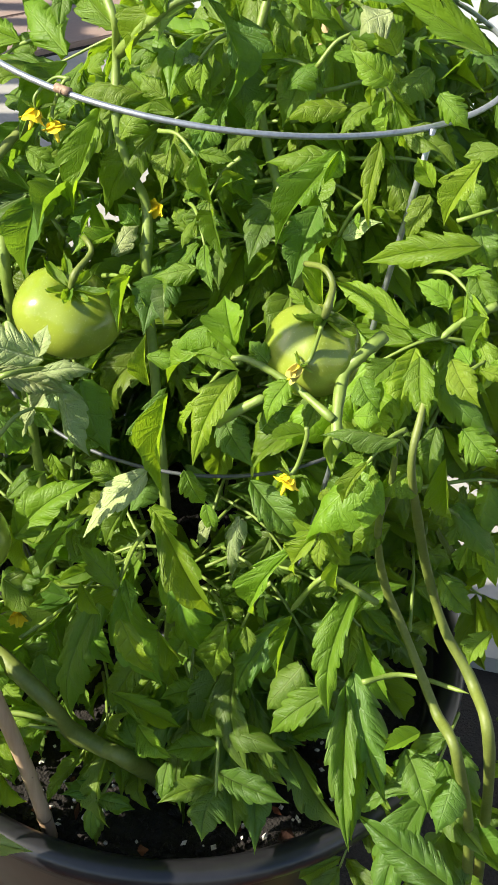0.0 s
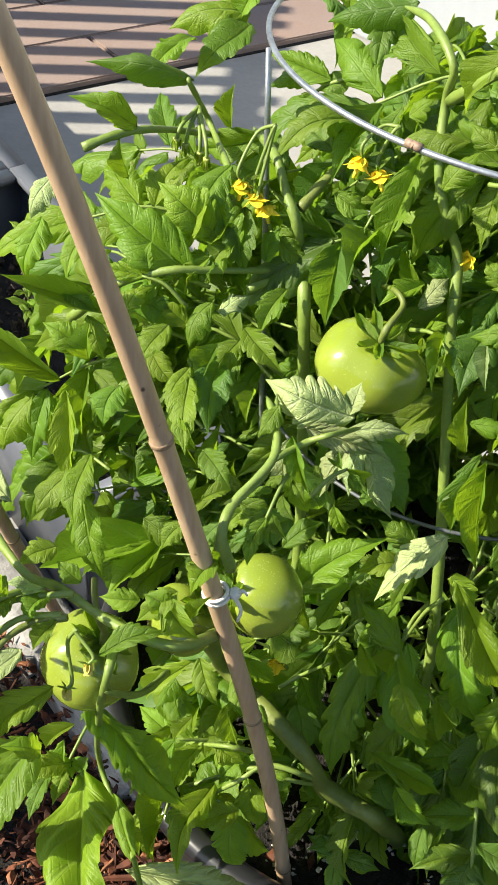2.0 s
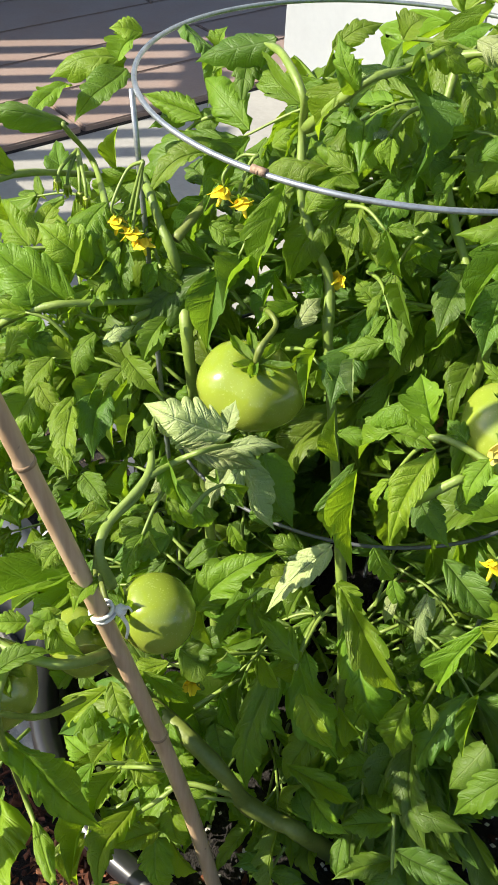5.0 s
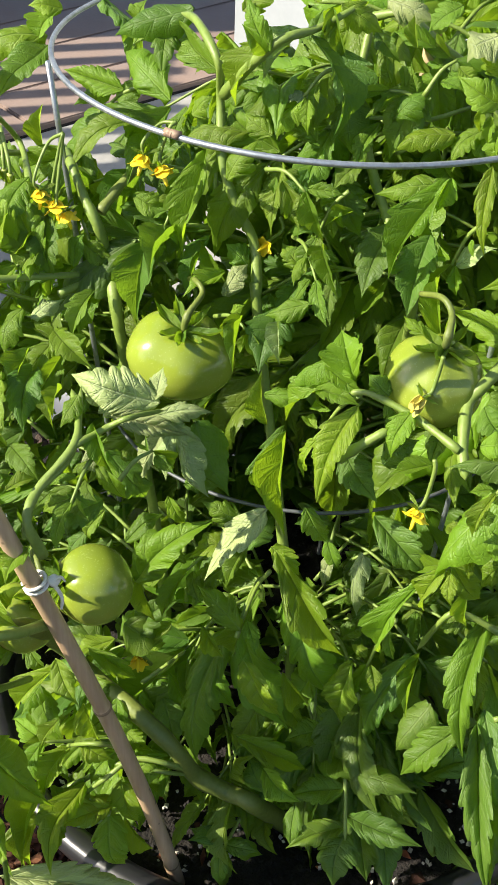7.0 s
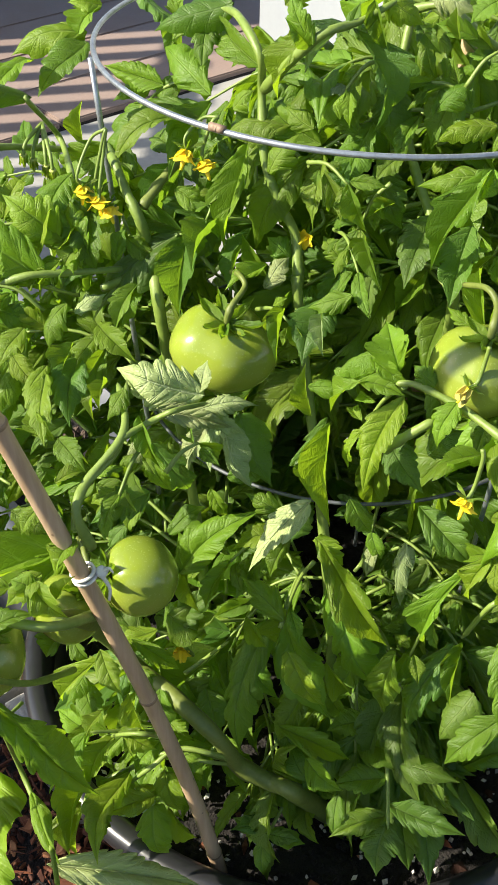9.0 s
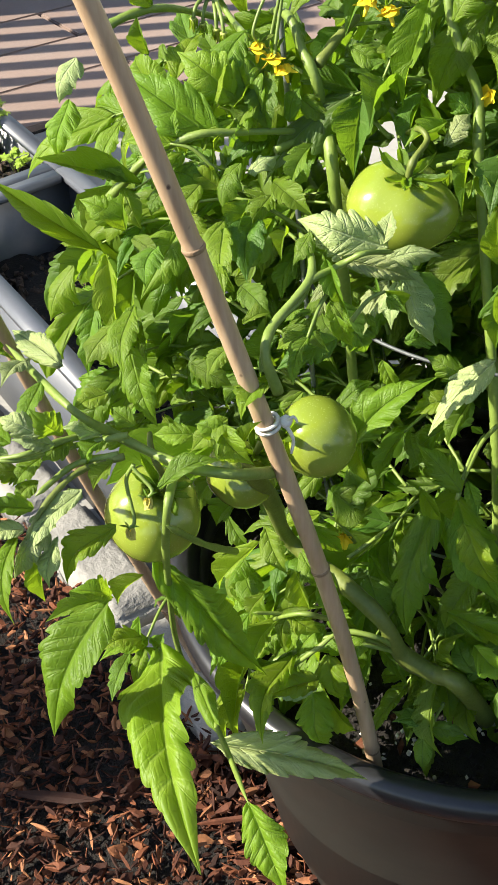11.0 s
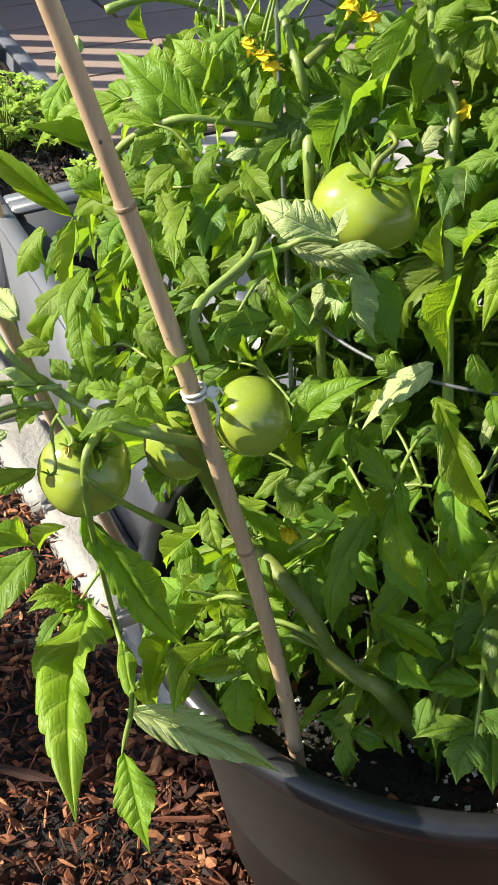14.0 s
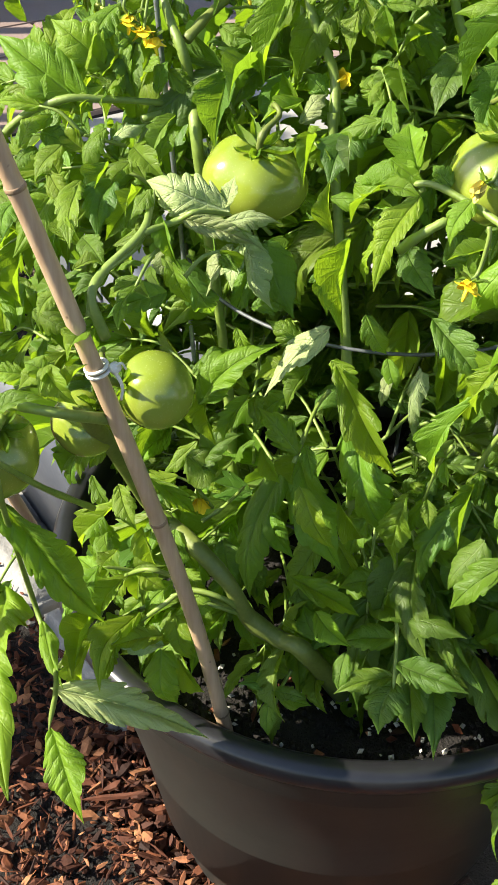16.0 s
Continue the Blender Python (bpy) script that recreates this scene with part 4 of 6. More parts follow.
B("a", -17, 466, 464, 28, 456, 447, 19, -0.44, -0.41, 0.80, "y", 1)
B("a", 51, 453, 435, 17, 450, 429, 22, -0.45, -0.40, 0.80, "y", 0)
B("a", 21, 446, 423, 19, 427, 406, 15, -0.45, -0.39, 0.81, "g", 5)
B("a", 52, 437, 417, 16, 427, 405, 18, -0.45, -0.38, 0.81, "g", 0)
B("a", 54, 435, 431, 97, 412, 438, 21, -0.31, -0.39, 0.86, "o", 7)
B("a", 51, 452, 453, 91, 428, 469, 21, -0.31, -0.42, 0.85, "o", 2)
B("a", 53, 433, 415, 46, 407, 396, 30, -0.28, -0.38, 0.88, "o", 3)
B("a", 28, 486, 512, 17, 479, 476, 25, -0.45, -0.43, 0.78, "g", 0)
B("a", 7, 457, 538, 25, 464, 506, 12, -0.45, -0.44, 0.78, "g", 4)
B("c", 132, 415, 505, 129, 372, 464, 22, -0.37, -0.39, 0.85, "o", 7)
B("c", 92, 442, 533, 76, 436, 498, 24, -0.33, -0.44, 0.83, "o", 2)
B("a", -2, 483, 486, -18, 471, 443, 26, -0.43, -0.43, 0.79, "g", 0)
B("a", 2, 461, 417, -10, 476, 432, 18, -0.43, -0.41, 0.80, "g", 5)
B("a", 32, 490, 469, 47, 482, 458, 13, -0.46, -0.42, 0.78, "g", 1)
B("c", 98, 436, 636, 100, 430, 613, 8, -0.51, -0.45, 0.74, "y", 4)
S("c", 4.4, 1.4, 330, 520, -20, 262, 470, 300, 198, 393, 532, 188, 424, 552, 169, 440, 576, 150, 446, 618, 126, 418, 689, 116, 412, 723, 118, 424, 741, 125, 450, 755, dark=True)
S("c", 4.2, 1.4, 300, 490, -20, 236, 430, 340, 182, 391, 522, 171, 420, 529, 148, 439, 569, 128, 443, 608, 111, 421, 669, 110, 416, 704, 108, 416, 733, dark=True)
S("c", 1.8, 1.3, 128, 434, 533, 155, 442, 533, 187, 421, 546)
S("c", 2.4, 1.6, 155, 476, 773, 139, 471, 765, 129, 465, 758)
B("c", 148, 579, 856, 99, 601, 872, 19, -0.55, -0.60, 0.59, "g", 1)
B("c", 147, 509, 785, 94, 523, 762, 20, -0.53, -0.54, 0.65, "y", 0)
B("c", 116, 481, 752, 79, 512, 756, 17, -0.51, -0.53, 0.67, "y", 0)
B("c", 143, 527, 822, 129, 516, 791, 18, -0.55, -0.55, 0.63, "y", 1)
B("c", 151, 528, 828, 135, 533, 821, 13, -0.55, -0.56, 0.61, "g", 5)
B("c", 102, 552, 820, 135, 532, 811, 18, -0.10, -0.15, 0.98, "g", 7)
B("c", 101, 582, 850, 88, 587, 865, 20, -0.53, -0.61, 0.60, "y", 6)
B("c", 136, 482, 767, 117, 494, 771, 14, -0.54, -0.53, 0.66, "y", 0)
B("c", 149, 467, 770, 141, 454, 757, 11, -0.55, -0.51, 0.66, "y", 4)
B("c", 117, 447, 757, 123, 423, 736, 17, -0.53, -0.50, 0.68, "y", 0)
B("c", 130, 443, 745, 155, 429, 730, 17, -0.42, -0.57, 0.71, "o", 2)
B("c", 108, 414, 734, 72, 417, 731, 11, -0.10, -0.15, 0.98, "o", 2)
B("c", 123, 421, 713, 103, 414, 698, 20, -0.52, -0.48, 0.71, "y", 2)
B("c", 129, 432, 729, 130, 422, 704, 15, -0.40, -0.55, 0.73, "o", 0)
B("c", 138, 432, 710, 148, 426, 676, 12, -0.54, -0.47, 0.70, "y", 4)
B("c", 148, 432, 679, 178, 426, 646, 17, -0.42, -0.51, 0.75, "o", 2)
B("c", 182, 344, 471, 129, 381, 480, 27, -0.38, -0.36, 0.85, "o", 8)
B("c", 162, 410, 521, 141, 402, 512, 13, -0.52, -0.39, 0.76, "y", 4)
B("c", 124, 440, 531, 147, 384, 484, 28, -0.36, -0.41, 0.84, "o", 3)
B("c", 119, 433, 528, 128, 368, 458, 21, -0.35, -0.40, 0.85, "o", 7)
B("c", 144, 490, 782, 156, 474, 768, 17, -0.55, -0.52, 0.65, "g", 0)
B("c", 146, 459, 764, 156, 438, 754, 16, -0.55, -0.50, 0.66, "y", 6)
B("c", 106, 450, 753, 92, 440, 739, 15, -0.51, -0.51, 0.69, "g", 1)
B("c", 132, 446, 759, 145, 426, 748, 16, -0.54, -0.50, 0.67, "y", 0)
B("c", 139, 422, 737, 158, 416, 720, 18, -0.55, -0.48, 0.69, "g", 3)
B("c", 166, 437, 691, 166, 433, 655, 19, -0.42, -0.52, 0.74, "o", 2)
B("c", 174, 446, 652, 186, 434, 621, 17, -0.55, -0.44, 0.71, "y", 6)
B("c", 118, 426, 668, 101, 426, 646, 16, -0.51, -0.46, 0.73, "g", 0)
B("c", 160, 451, 610, 181, 438, 593, 17, -0.54, -0.43, 0.73, "g", 0)
B("c", 159, 412, 500, 172, 382, 483, 26, -0.39, -0.39, 0.84, "o", 7)
B("c", 184, 394, 500, 176, 371, 479, 22, -0.40, -0.38, 0.84, "o", 2)
B("c", 194, 438, 580, 184, 428, 562, 16, -0.54, -0.41, 0.73, "g", 1)
B("c", 125, 542, 793, 117, 533, 770, 16, -0.53, -0.55, 0.64, "g", 0)
B("c", 150, 524, 789, 158, 509, 772, 19, -0.43, -0.64, 0.64, "o", 3)
B("c", 122, 555, 842, 138, 545, 830, 16, -0.55, -0.58, 0.61, "g", 6)
B("c", 123, 603, 836, 109, 595, 813, 20, -0.38, -0.71, 0.59, "o", 2)
B("c", 124, 532, 804, 115, 544, 813, 12, -0.54, -0.57, 0.63, "y", 4)
S("d", 3.2, 2.0, -119, 426, 604, -137, 391, 631, -166, 398, 630, -199, 413, 634, -218, 405, 656, -277, 490, 633)
S("d", 2.0, 1.4, -194, 396, 635, -215, 392, 631, -230, 369, 629)
S("d", 2.4, 1.4, -167, 392, 624, -168, 376, 616, -176, 400, 552, -185, 452, 427, -152, 388, 437, -120, 284, 517)
S("d", 1.8, 1.2, -191, 407, 639, -218, 401, 635, -240, 376, 645, -267, 384, 640)
S("a", 2.4, 1.6, -151, 486, 486, -156, 410, 564, -168, 373, 611)
S("d", 2.2, 1.4, -124, 415, 675, -122, 427, 690, -106, 453, 699, -108, 500, 706)
B("d", -208, 388, 536, -235, 342, 479, 38, -0.32, -0.47, 0.82, "y", 8)
B("d", -202, 378, 552, -234, 362, 548, 13, -0.32, -0.49, 0.81, "g", 1)
B("d", -183, 412, 549, -125, 415, 456, 31, -0.37, -0.48, 0.79, "g", 8)
B("d", -186, 411, 473, -146, 280, 460, 44, -0.42, -0.43, 0.80, "y", 8)
B("d", -121, 291, 508, -100, 263, 473, 23, -0.39, -0.40, 0.83, "y", 8)
B("d", -152, 389, 420, -61, 411, 365, 27, -0.40, -0.42, 0.81, "p", 8)
B("d", -198, 423, 470, -221, 400, 475, 17, -0.34, -0.47, 0.81, "y", 0)
B("d", -211, 428, 450, -217, 400, 438, 15, -0.34, -0.46, 0.82, "g", 0)
B("d", -172, 383, 626, -137, 395, 635, 14, -0.10, -0.15, 0.98, "g", 7)
B("d", -224, 360, 617, -237, 340, 602, 16, -0.30, -0.51, 0.80, "p", 6)
B("d", -227, 356, 605, -225, 345, 582, 10, -0.31, -0.50, 0.81, "y", 4)
B("d", -246, 368, 638, -256, 349, 621, 12, -0.29, -0.53, 0.80, "g", 1)
B("d", -237, 462, 640, -278, 507, 631, 17, -0.31, -0.59, 0.75, "p", 0)
B("d", -246, 594, 757, -256, 582, 736, 19, -0.34, -0.67, 0.66, "p", 6)
B("d", -249, 581, 738, -254, 564, 707, 21, -0.34, -0.65, 0.68, "y", 3)
B("d", -208, 557, 700, -266, 556, 715, 15, -0.34, -0.64, 0.69, "g", 4)
B("d", -225, 518, 680, -284, 528, 715, 16, -0.32, -0.63, 0.71, "g", 4)
B("d", -235, 499, 679, -249, 488, 651, 23, -0.32, -0.60, 0.73, "y", 6)
B("d", -216, 549, 701, -205, 540, 680, 15, -0.36, -0.63, 0.69, "g", 5)
B("d", -158, 591, 738, -189, 597, 761, 32, -0.39, -0.66, 0.64, "y", 0)
B("d", -169, 586, 729, -156, 610, 754, 20, -0.40, -0.65, 0.64, "y", 1)
B("d", -153, 615, 750, -148, 597, 724, 22, -0.15, -0.79, 0.60, "o", 2)
B("d", -175, 545, 689, -186, 551, 702, 18, -0.38, -0.63, 0.68, "y", 0)
B("d", -145, 477, 681, -161, 493, 689, 13, -0.38, -0.60, 0.70, "y", 1)
B("d", -164, 449, 654, -143, 445, 644, 18, -0.38, -0.57, 0.73, "g", 6)
B("d", -140, 422, 684, -151, 413, 672, 11, -0.38, -0.58, 0.72, "g", 0)
B("d", -186, 386, 562, -200, 381, 544, 11, -0.34, -0.50, 0.80, "y", 4)
B("d", -142, 400, 647, -156, 402, 652, 14, -0.37, -0.55, 0.75, "y", 1)
B("d", -133, 399, 643, -124, 407, 652, 8, -0.39, -0.55, 0.74, "y", 4)
B("a", -142, 487, 434, -154, 459, 423, 15, -0.38, -0.47, 0.79, "y", 1)
B("d", -171, 426, 438, -146, 381, 431, 14, -0.37, -0.45, 0.81, "g", 5)
S("d", 2.2, 1.4, -152, 617, 762, -175, 700, 750, -182, 655, 792, -184, 660, 793)
S("d", 3.0, 1.8, -232, 606, 770, -216, 616, 775, -197, 638, 771, -167, 700, 742)
B("d", -160, 734, 806, -207, 726, 793, 27, -0.42, -0.64, 0.65, "g", 6)
B("d", -188, 697, 800, -209, 662, 790, 21, -0.41, -0.63, 0.66, "y", 0)
B("d", -182, 657, 794, -239, 645, 802, 16, -0.14, -0.75, 0.65, "o", 2)
B("d", -207, 623, 778, -243, 618, 793, 18, -0.38, -0.62, 0.69, "y", 1)
B("d", -190, 599, 745, -176, 633, 761, 20, -0.41, -0.59, 0.69, "y", 0)
B("d", -207, 607, 756, -214, 616, 775, 11, -0.39, -0.60, 0.70, "g", 4)
B("d", -148, 596, 743, -158, 587, 728, 15, -0.42, -0.57, 0.70, "y", 4)
B("d", -188, 560, 707, -168, 557, 698, 17, -0.40, -0.55, 0.73, "g", 5)
B("d", -162, 557, 699, -179, 562, 708, 15, -0.41, -0.55, 0.73, "y", 1)
B("d", -151, 565, 710, -160, 548, 690, 19, -0.42, -0.55, 0.73, "g", 6)
B("d", -181, 545, 689, -163, 533, 674, 15, -0.40, -0.53, 0.74, "y", 0)
B("d", -231, 556, 710, -211, 552, 702, 13, -0.37, -0.56, 0.74, "g", 1)
L("d", -185, 477, 462, -200, 429, 461, 25, -0.36, -0.48, 0.80, "g", 2, 346)
L("a", -132, 476, 431, -139, 423, 430, 27, -0.39, -0.46, 0.80, "y", 3, 347)
L("d", -164, 563, 706, -190, 565, 721, 24, -0.38, -0.64, 0.67, "y", 3, 349)
L("d", -93, 464, 693, -104, 431, 685, 21, -0.42, -0.58, 0.70, "g", 3, 351)
L("a", -77, 513, 474, -100, 509, 501, 27, -0.42, -0.51, 0.75, "y", 3, 352)
L("b", 0, 599, 746, 13, 554, 744, 24, -0.46, -0.57, 0.67, "g", 3, 354)
L("b", -17, 585, 793, 4, 562, 792, 23, -0.46, -0.60, 0.65, "g", 2, 355)
L("b", 28, 580, 785, 12, 579, 757, 23, -0.48, -0.58, 0.66, "g", 3, 356)
L("a", -24, 518, 583, -52, 493, 582, 29, -0.42, -0.49, 0.77, "g", 2, 357)
L("a", 34, 459, 738, 15, 465, 705, 24, -0.47, -0.52, 0.71, "y", 3, 358)
L("a", -4, 468, 609, -18, 472, 564, 27, -0.44, -0.47, 0.77, "g", 2, 359)
L("c", 95, 412, 694, 79, 411, 672, 26, -0.51, -0.47, 0.72, "y", 2, 360)
L("b", 67, 596, 824, 45, 599, 834, 26, -0.51, -0.60, 0.61, "g", 3, 361)
L("b", 18, 602, 844, 1, 595, 830, 23, -0.48, -0.62, 0.62, "y", 3, 362)
L("b", -63, 622, 759, -74, 608, 744, 20, -0.42, -0.60, 0.68, "g", 3, 363)
L("b", -42, 563, 713, -22, 539, 719, 19, -0.44, -0.56, 0.70, "y", 2, 364)
L("d", -142, 597, 732, -156, 582, 728, 23, -0.37, -0.60, 0.71, "y", 3, 365)
L("d", -84, 458, 678, -68, 471, 688, 17, -0.40, -0.52, 0.75, "g", 2, 368)
L("a", 67, 454, 590, 56, 462, 542, 26, -0.48, -0.44, 0.76, "g", 2, 369)
L("c", 94, 549, 784, 84, 554, 758, 23, -0.52, -0.56, 0.65, "y", 2, 370)
L("c", 132, 434, 748, 148, 448, 759, 23, -0.54, -0.50, 0.67, "y", 3, 371)
L("c", 134, 423, 686, 167, 436, 652, 24, -0.54, -0.46, 0.71, "g", 3, 372)
L("c", 113, 425, 732, 95, 410, 722, 21, -0.52, -0.49, 0.70, "y", 2, 373)
L("c", 125, 505, 771, 142, 483, 774, 25, -0.54, -0.53, 0.65, "y", 3, 374)
L("c", 86, 588, 835, 105, 582, 825, 25, -0.52, -0.59, 0.61, "y", 3, 375)
L("c", 62, 588, 836, 77, 592, 854, 25, -0.51, -0.61, 0.61, "g", 3, 376)
S("d", 1.9, 1.3, -191, 395, 635, -208, 392, 630, -218, 380, 629, -228, 362, 622, -233, 345, 608, dark=True)
S("d", 2.2, 1.0, -206, 414, 635, -223, 395, 642, -234, 376, 649, -259, 379, 640)
B("d", -213, 536, 682, -214, 548, 702, 16, -0.34, -0.63, 0.70, "y", 4)
B("d", -216, 540, 685, -240, 544, 696, 20, -0.33, -0.63, 0.70, "y", 0)
B("d", -217, 503, 684, -199, 456, 651, 16, -0.33, -0.60, 0.73, "y", 1)
B("d", -206, 523, 684, -188, 508, 681, 12, -0.35, -0.62, 0.71, "g", 5)
B("d", -197, 451, 661, -180, 425, 630, 21, -0.34, -0.57, 0.75, "y", 0)
B("d", -204, 459, 669, -218, 441, 656, 17, -0.32, -0.59, 0.74, "g", 5)
B("d", -268, 457, 652, -291, 463, 689, 27, -0.28, -0.60, 0.75, "y", 1)
B("d", -250, 445, 653, -257, 419, 656, 15, -0.29, -0.58, 0.76, "p", 0)
B("d", -230, 403, 671, -236, 380, 655, 15, -0.29, -0.56, 0.77, "y", 0)
B("d", -206, 409, 637, -224, 399, 647, 11, -0.50, -0.50, 0.71, "p", 6)
B("d", -218, 399, 640, -230, 384, 638, 12, -0.30, -0.55, 0.78, "y", 6)
B("d", -223, 388, 646, -241, 380, 654, 12, -0.49, -0.50, 0.71, "p", 3)
B("d", -252, 400, 628, -273, 401, 631, 13, -0.49, -0.49, 0.72, "p", 1)
B("d", -256, 395, 628, -267, 380, 617, 16, -0.27, -0.54, 0.80, "y", 0)
B("d", -241, 406, 606, -251, 394, 599, 12, -0.29, -0.53, 0.79, "g", 0)
B("d", -210, 377, 626, -231, 345, 606, 20, -0.50, -0.47, 0.73, "p", 0)
B("d", -218, 358, 613, -220, 340, 596, 12, -0.49, -0.46, 0.74, "p", 0)
B("d", -230, 364, 626, -251, 357, 631, 13, -0.28, -0.53, 0.80, "g", 1)
B("d", -234, 356, 620, -249, 346, 619, 13, -0.28, -0.52, 0.81, "p", 0)
B("d", -236, 352, 617, -235, 324, 587, 17, -0.28, -0.50, 0.82, "y", 7)
B("d", -146, 402, 652, -127, 394, 635, 17, -0.37, -0.55, 0.75, "y", 1)
B("d", -159, 406, 642, -178, 405, 642, 13, -0.34, -0.55, 0.76, "y", 0)
B("a", -112, 442, 441, -125, 388, 424, 24, -0.38, -0.45, 0.81, "y", 7)
B("a", -99, 444, 406, -87, 431, 371, 29, -0.40, -0.44, 0.80, "y", 3)
B("a", -89, 452, 391, -70, 445, 369, 13, -0.41, -0.44, 0.80, "y", 4)
B("a", -111, 456, 501, -101, 448, 477, 15, -0.40, -0.49, 0.78, "y", 4)
B("a", -76, 456, 444, -68, 451, 423, 15, -0.41, -0.46, 0.79, "y", 5)
B("a", -94, 458, 454, -109, 445, 436, 19, -0.40, -0.47, 0.79, "y", 0)
B("a", -115, 458, 462, -95, 451, 455, 16, -0.40, -0.47, 0.79, "y", 1)
B("a", -80, 488, 578, -35, 500, 618, 28, -0.43, -0.55, 0.72, "y", 0)
B("a", -91, 499, 527, -67, 498, 514, 30, -0.42, -0.51, 0.75, "g", 5)
B("a", -82, 500, 578, -69, 477, 554, 14, -0.42, -0.53, 0.74, "y", 4)
B("a", -29, 495, 585, -45, 493, 567, 19, -0.44, -0.53, 0.72, "y", 0)
S("a", 1.9, 1.4, -134, 446, 423, -107, 450, 440, -88, 451, 452, -63, 448, 449, -45, 463, 428)
B("d", -204, 424, 651, -220, 412, 646, 15, -0.32, -0.57, 0.76, "y", 0)
B("d", -219, 388, 652, -230, 381, 673, 15, -0.30, -0.56, 0.77, "y", 3)
B("d", -227, 380, 658, -247, 383, 665, 15, -0.49, -0.50, 0.71, "p", 6)
B("d", -243, 383, 650, -263, 392, 659, 16, -0.28, -0.56, 0.78, "y", 0)
B("d", -203, 408, 636, -210, 392, 627, 14, -0.32, -0.55, 0.77, "y", 7)
B("d", -241, 414, 614, -253, 400, 607, 15, -0.29, -0.54, 0.79, "y", 0)
B("d", -250, 406, 612, -268, 401, 613, 14, -0.28, -0.54, 0.79, "g", 3)
B("d", -196, 392, 634, -205, 381, 624, 12, -0.32, -0.54, 0.78, "y", 1)
B("d", -261, 407, 656, -279, 418, 666, 19, -0.27, -0.57, 0.77, "g", 0)
B("d", -262, 458, 646, -274, 439, 653, 16, -0.28, -0.58, 0.76, "y", 7)
B("d", -189, 414, 640, -202, 419, 647, 12, -0.33, -0.56, 0.76, "y", 0)
B("d", -196, 466, 676, -197, 433, 656, 19, -0.36, -0.49, 0.79, "y", 0)
B("d", -158, 541, 690, -142, 535, 684, 17, -0.40, -0.54, 0.74, "g", 0)
B("d", -133, 550, 698, -144, 530, 680, 17, -0.41, -0.54, 0.74, "y", 0)
B("d", -190, 552, 701, -199, 541, 688, 16, -0.37, -0.55, 0.75, "g", 3)
B("d", -198, 548, 702, -183, 563, 717, 15, -0.37, -0.56, 0.74, "y", 3)
B("d", -142, 592, 735, -155, 581, 722, 17, -0.41, -0.57, 0.71, "g", 1)
B("d", -165, 631, 752, -156, 607, 724, 20, -0.16, -0.69, 0.70, "o", 7)
B("d", -163, 577, 717, -222, 590, 753, 35, -0.34, -0.66, 0.67, "y", 0)
B("d", -144, 589, 725, -160, 611, 761, 26, -0.36, -0.66, 0.65, "y", 0)
B("d", -141, 606, 747, -136, 586, 716, 21, -0.08, -0.79, 0.61, "o", 1)
B("d", -112, 579, 716, -123, 560, 696, 15, -0.38, -0.64, 0.67, "g", 1)
B("d", -154, 511, 698, -149, 472, 680, 20, -0.34, -0.62, 0.71, "g", 0)
B("d", -91, 444, 676, -119, 429, 667, 20, -0.09, -0.69, 0.72, "o", 7)
B("d", -141, 405, 653, -158, 394, 641, 16, -0.32, -0.57, 0.76, "y", 0)
B("d", -124, 415, 668, -134, 404, 654, 15, -0.34, -0.58, 0.74, "y", 1)
B("d", -171, 541, 708, -183, 523, 694, 19, -0.33, -0.64, 0.70, "y", 0)
B("d", -95, 472, 680, -83, 472, 653, 16, -0.38, -0.59, 0.71, "y", 0)
B("a", 32, 449, 738, 14, 423, 700, 19, -0.47, -0.51, 0.72, "y", 8)
B("a", 56, 441, 742, 48, 431, 723, 15, -0.49, -0.51, 0.71, "y", 0)
B("a", 30, 460, 747, 23, 477, 763, 23, -0.48, -0.54, 0.69, "y", 1)
B("a", -138, 502, 479, -166, 499, 437, 19, -0.36, -0.45, 0.82, "y", 1)
B("a", -149, 499, 462, -129, 468, 447, 21, -0.36, -0.44, 0.82, "y", 0)
B("a", -143, 471, 438, -163, 435, 425, 23, -0.36, -0.42, 0.84, "y", 1)
B("a", -123, 460, 454, -137, 436, 433, 23, -0.37, -0.42, 0.83, "y", 1)
B("a", -96, 430, 435, -125, 414, 437, 20, -0.38, -0.40, 0.84, "y", 0)
B("a", -90, 448, 437, -78, 442, 403, 23, -0.39, -0.40, 0.83, "y", 0)
B("a", -80, 448, 454, -65, 447, 446, 15, -0.40, -0.41, 0.82, "y", 5)
B("d", -193, 372, 610, -215, 352, 588, 19, -0.31, -0.51, 0.80, "y", 7)
B("d", -198, 364, 568, -216, 355, 580, 15, -0.31, -0.49, 0.81, "y", 1)
B("d", -199, 413, 483, -218, 394, 490, 17, -0.33, -0.47, 0.82, "y", 0)
B("d", -202, 428, 484, -194, 434, 451, 19, -0.34, -0.48, 0.81, "y", 1)
B("d", -290, 495, 670, -284, 503, 633, 23, -0.28, -0.60, 0.75, "y", 7)
B("d", -191, 513, 685, -196, 495, 671, 20, -0.35, -0.61, 0.71, "g", 0)
B("a", -22, 497, 601, -51, 491, 594, 19, -0.57, -0.49, 0.66, "y", 7)
B("a", -16, 457, 546, 7, 450, 506, 25, -0.57, -0.46, 0.68, "y", 0)
B("a", 0, 456, 446, 24, 441, 435, 19, -0.57, -0.43, 0.70, "y", 1)
B("c", 47, 459, 547, 45, 459, 492, 22, -0.59, -0.45, 0.67, "y", 8)

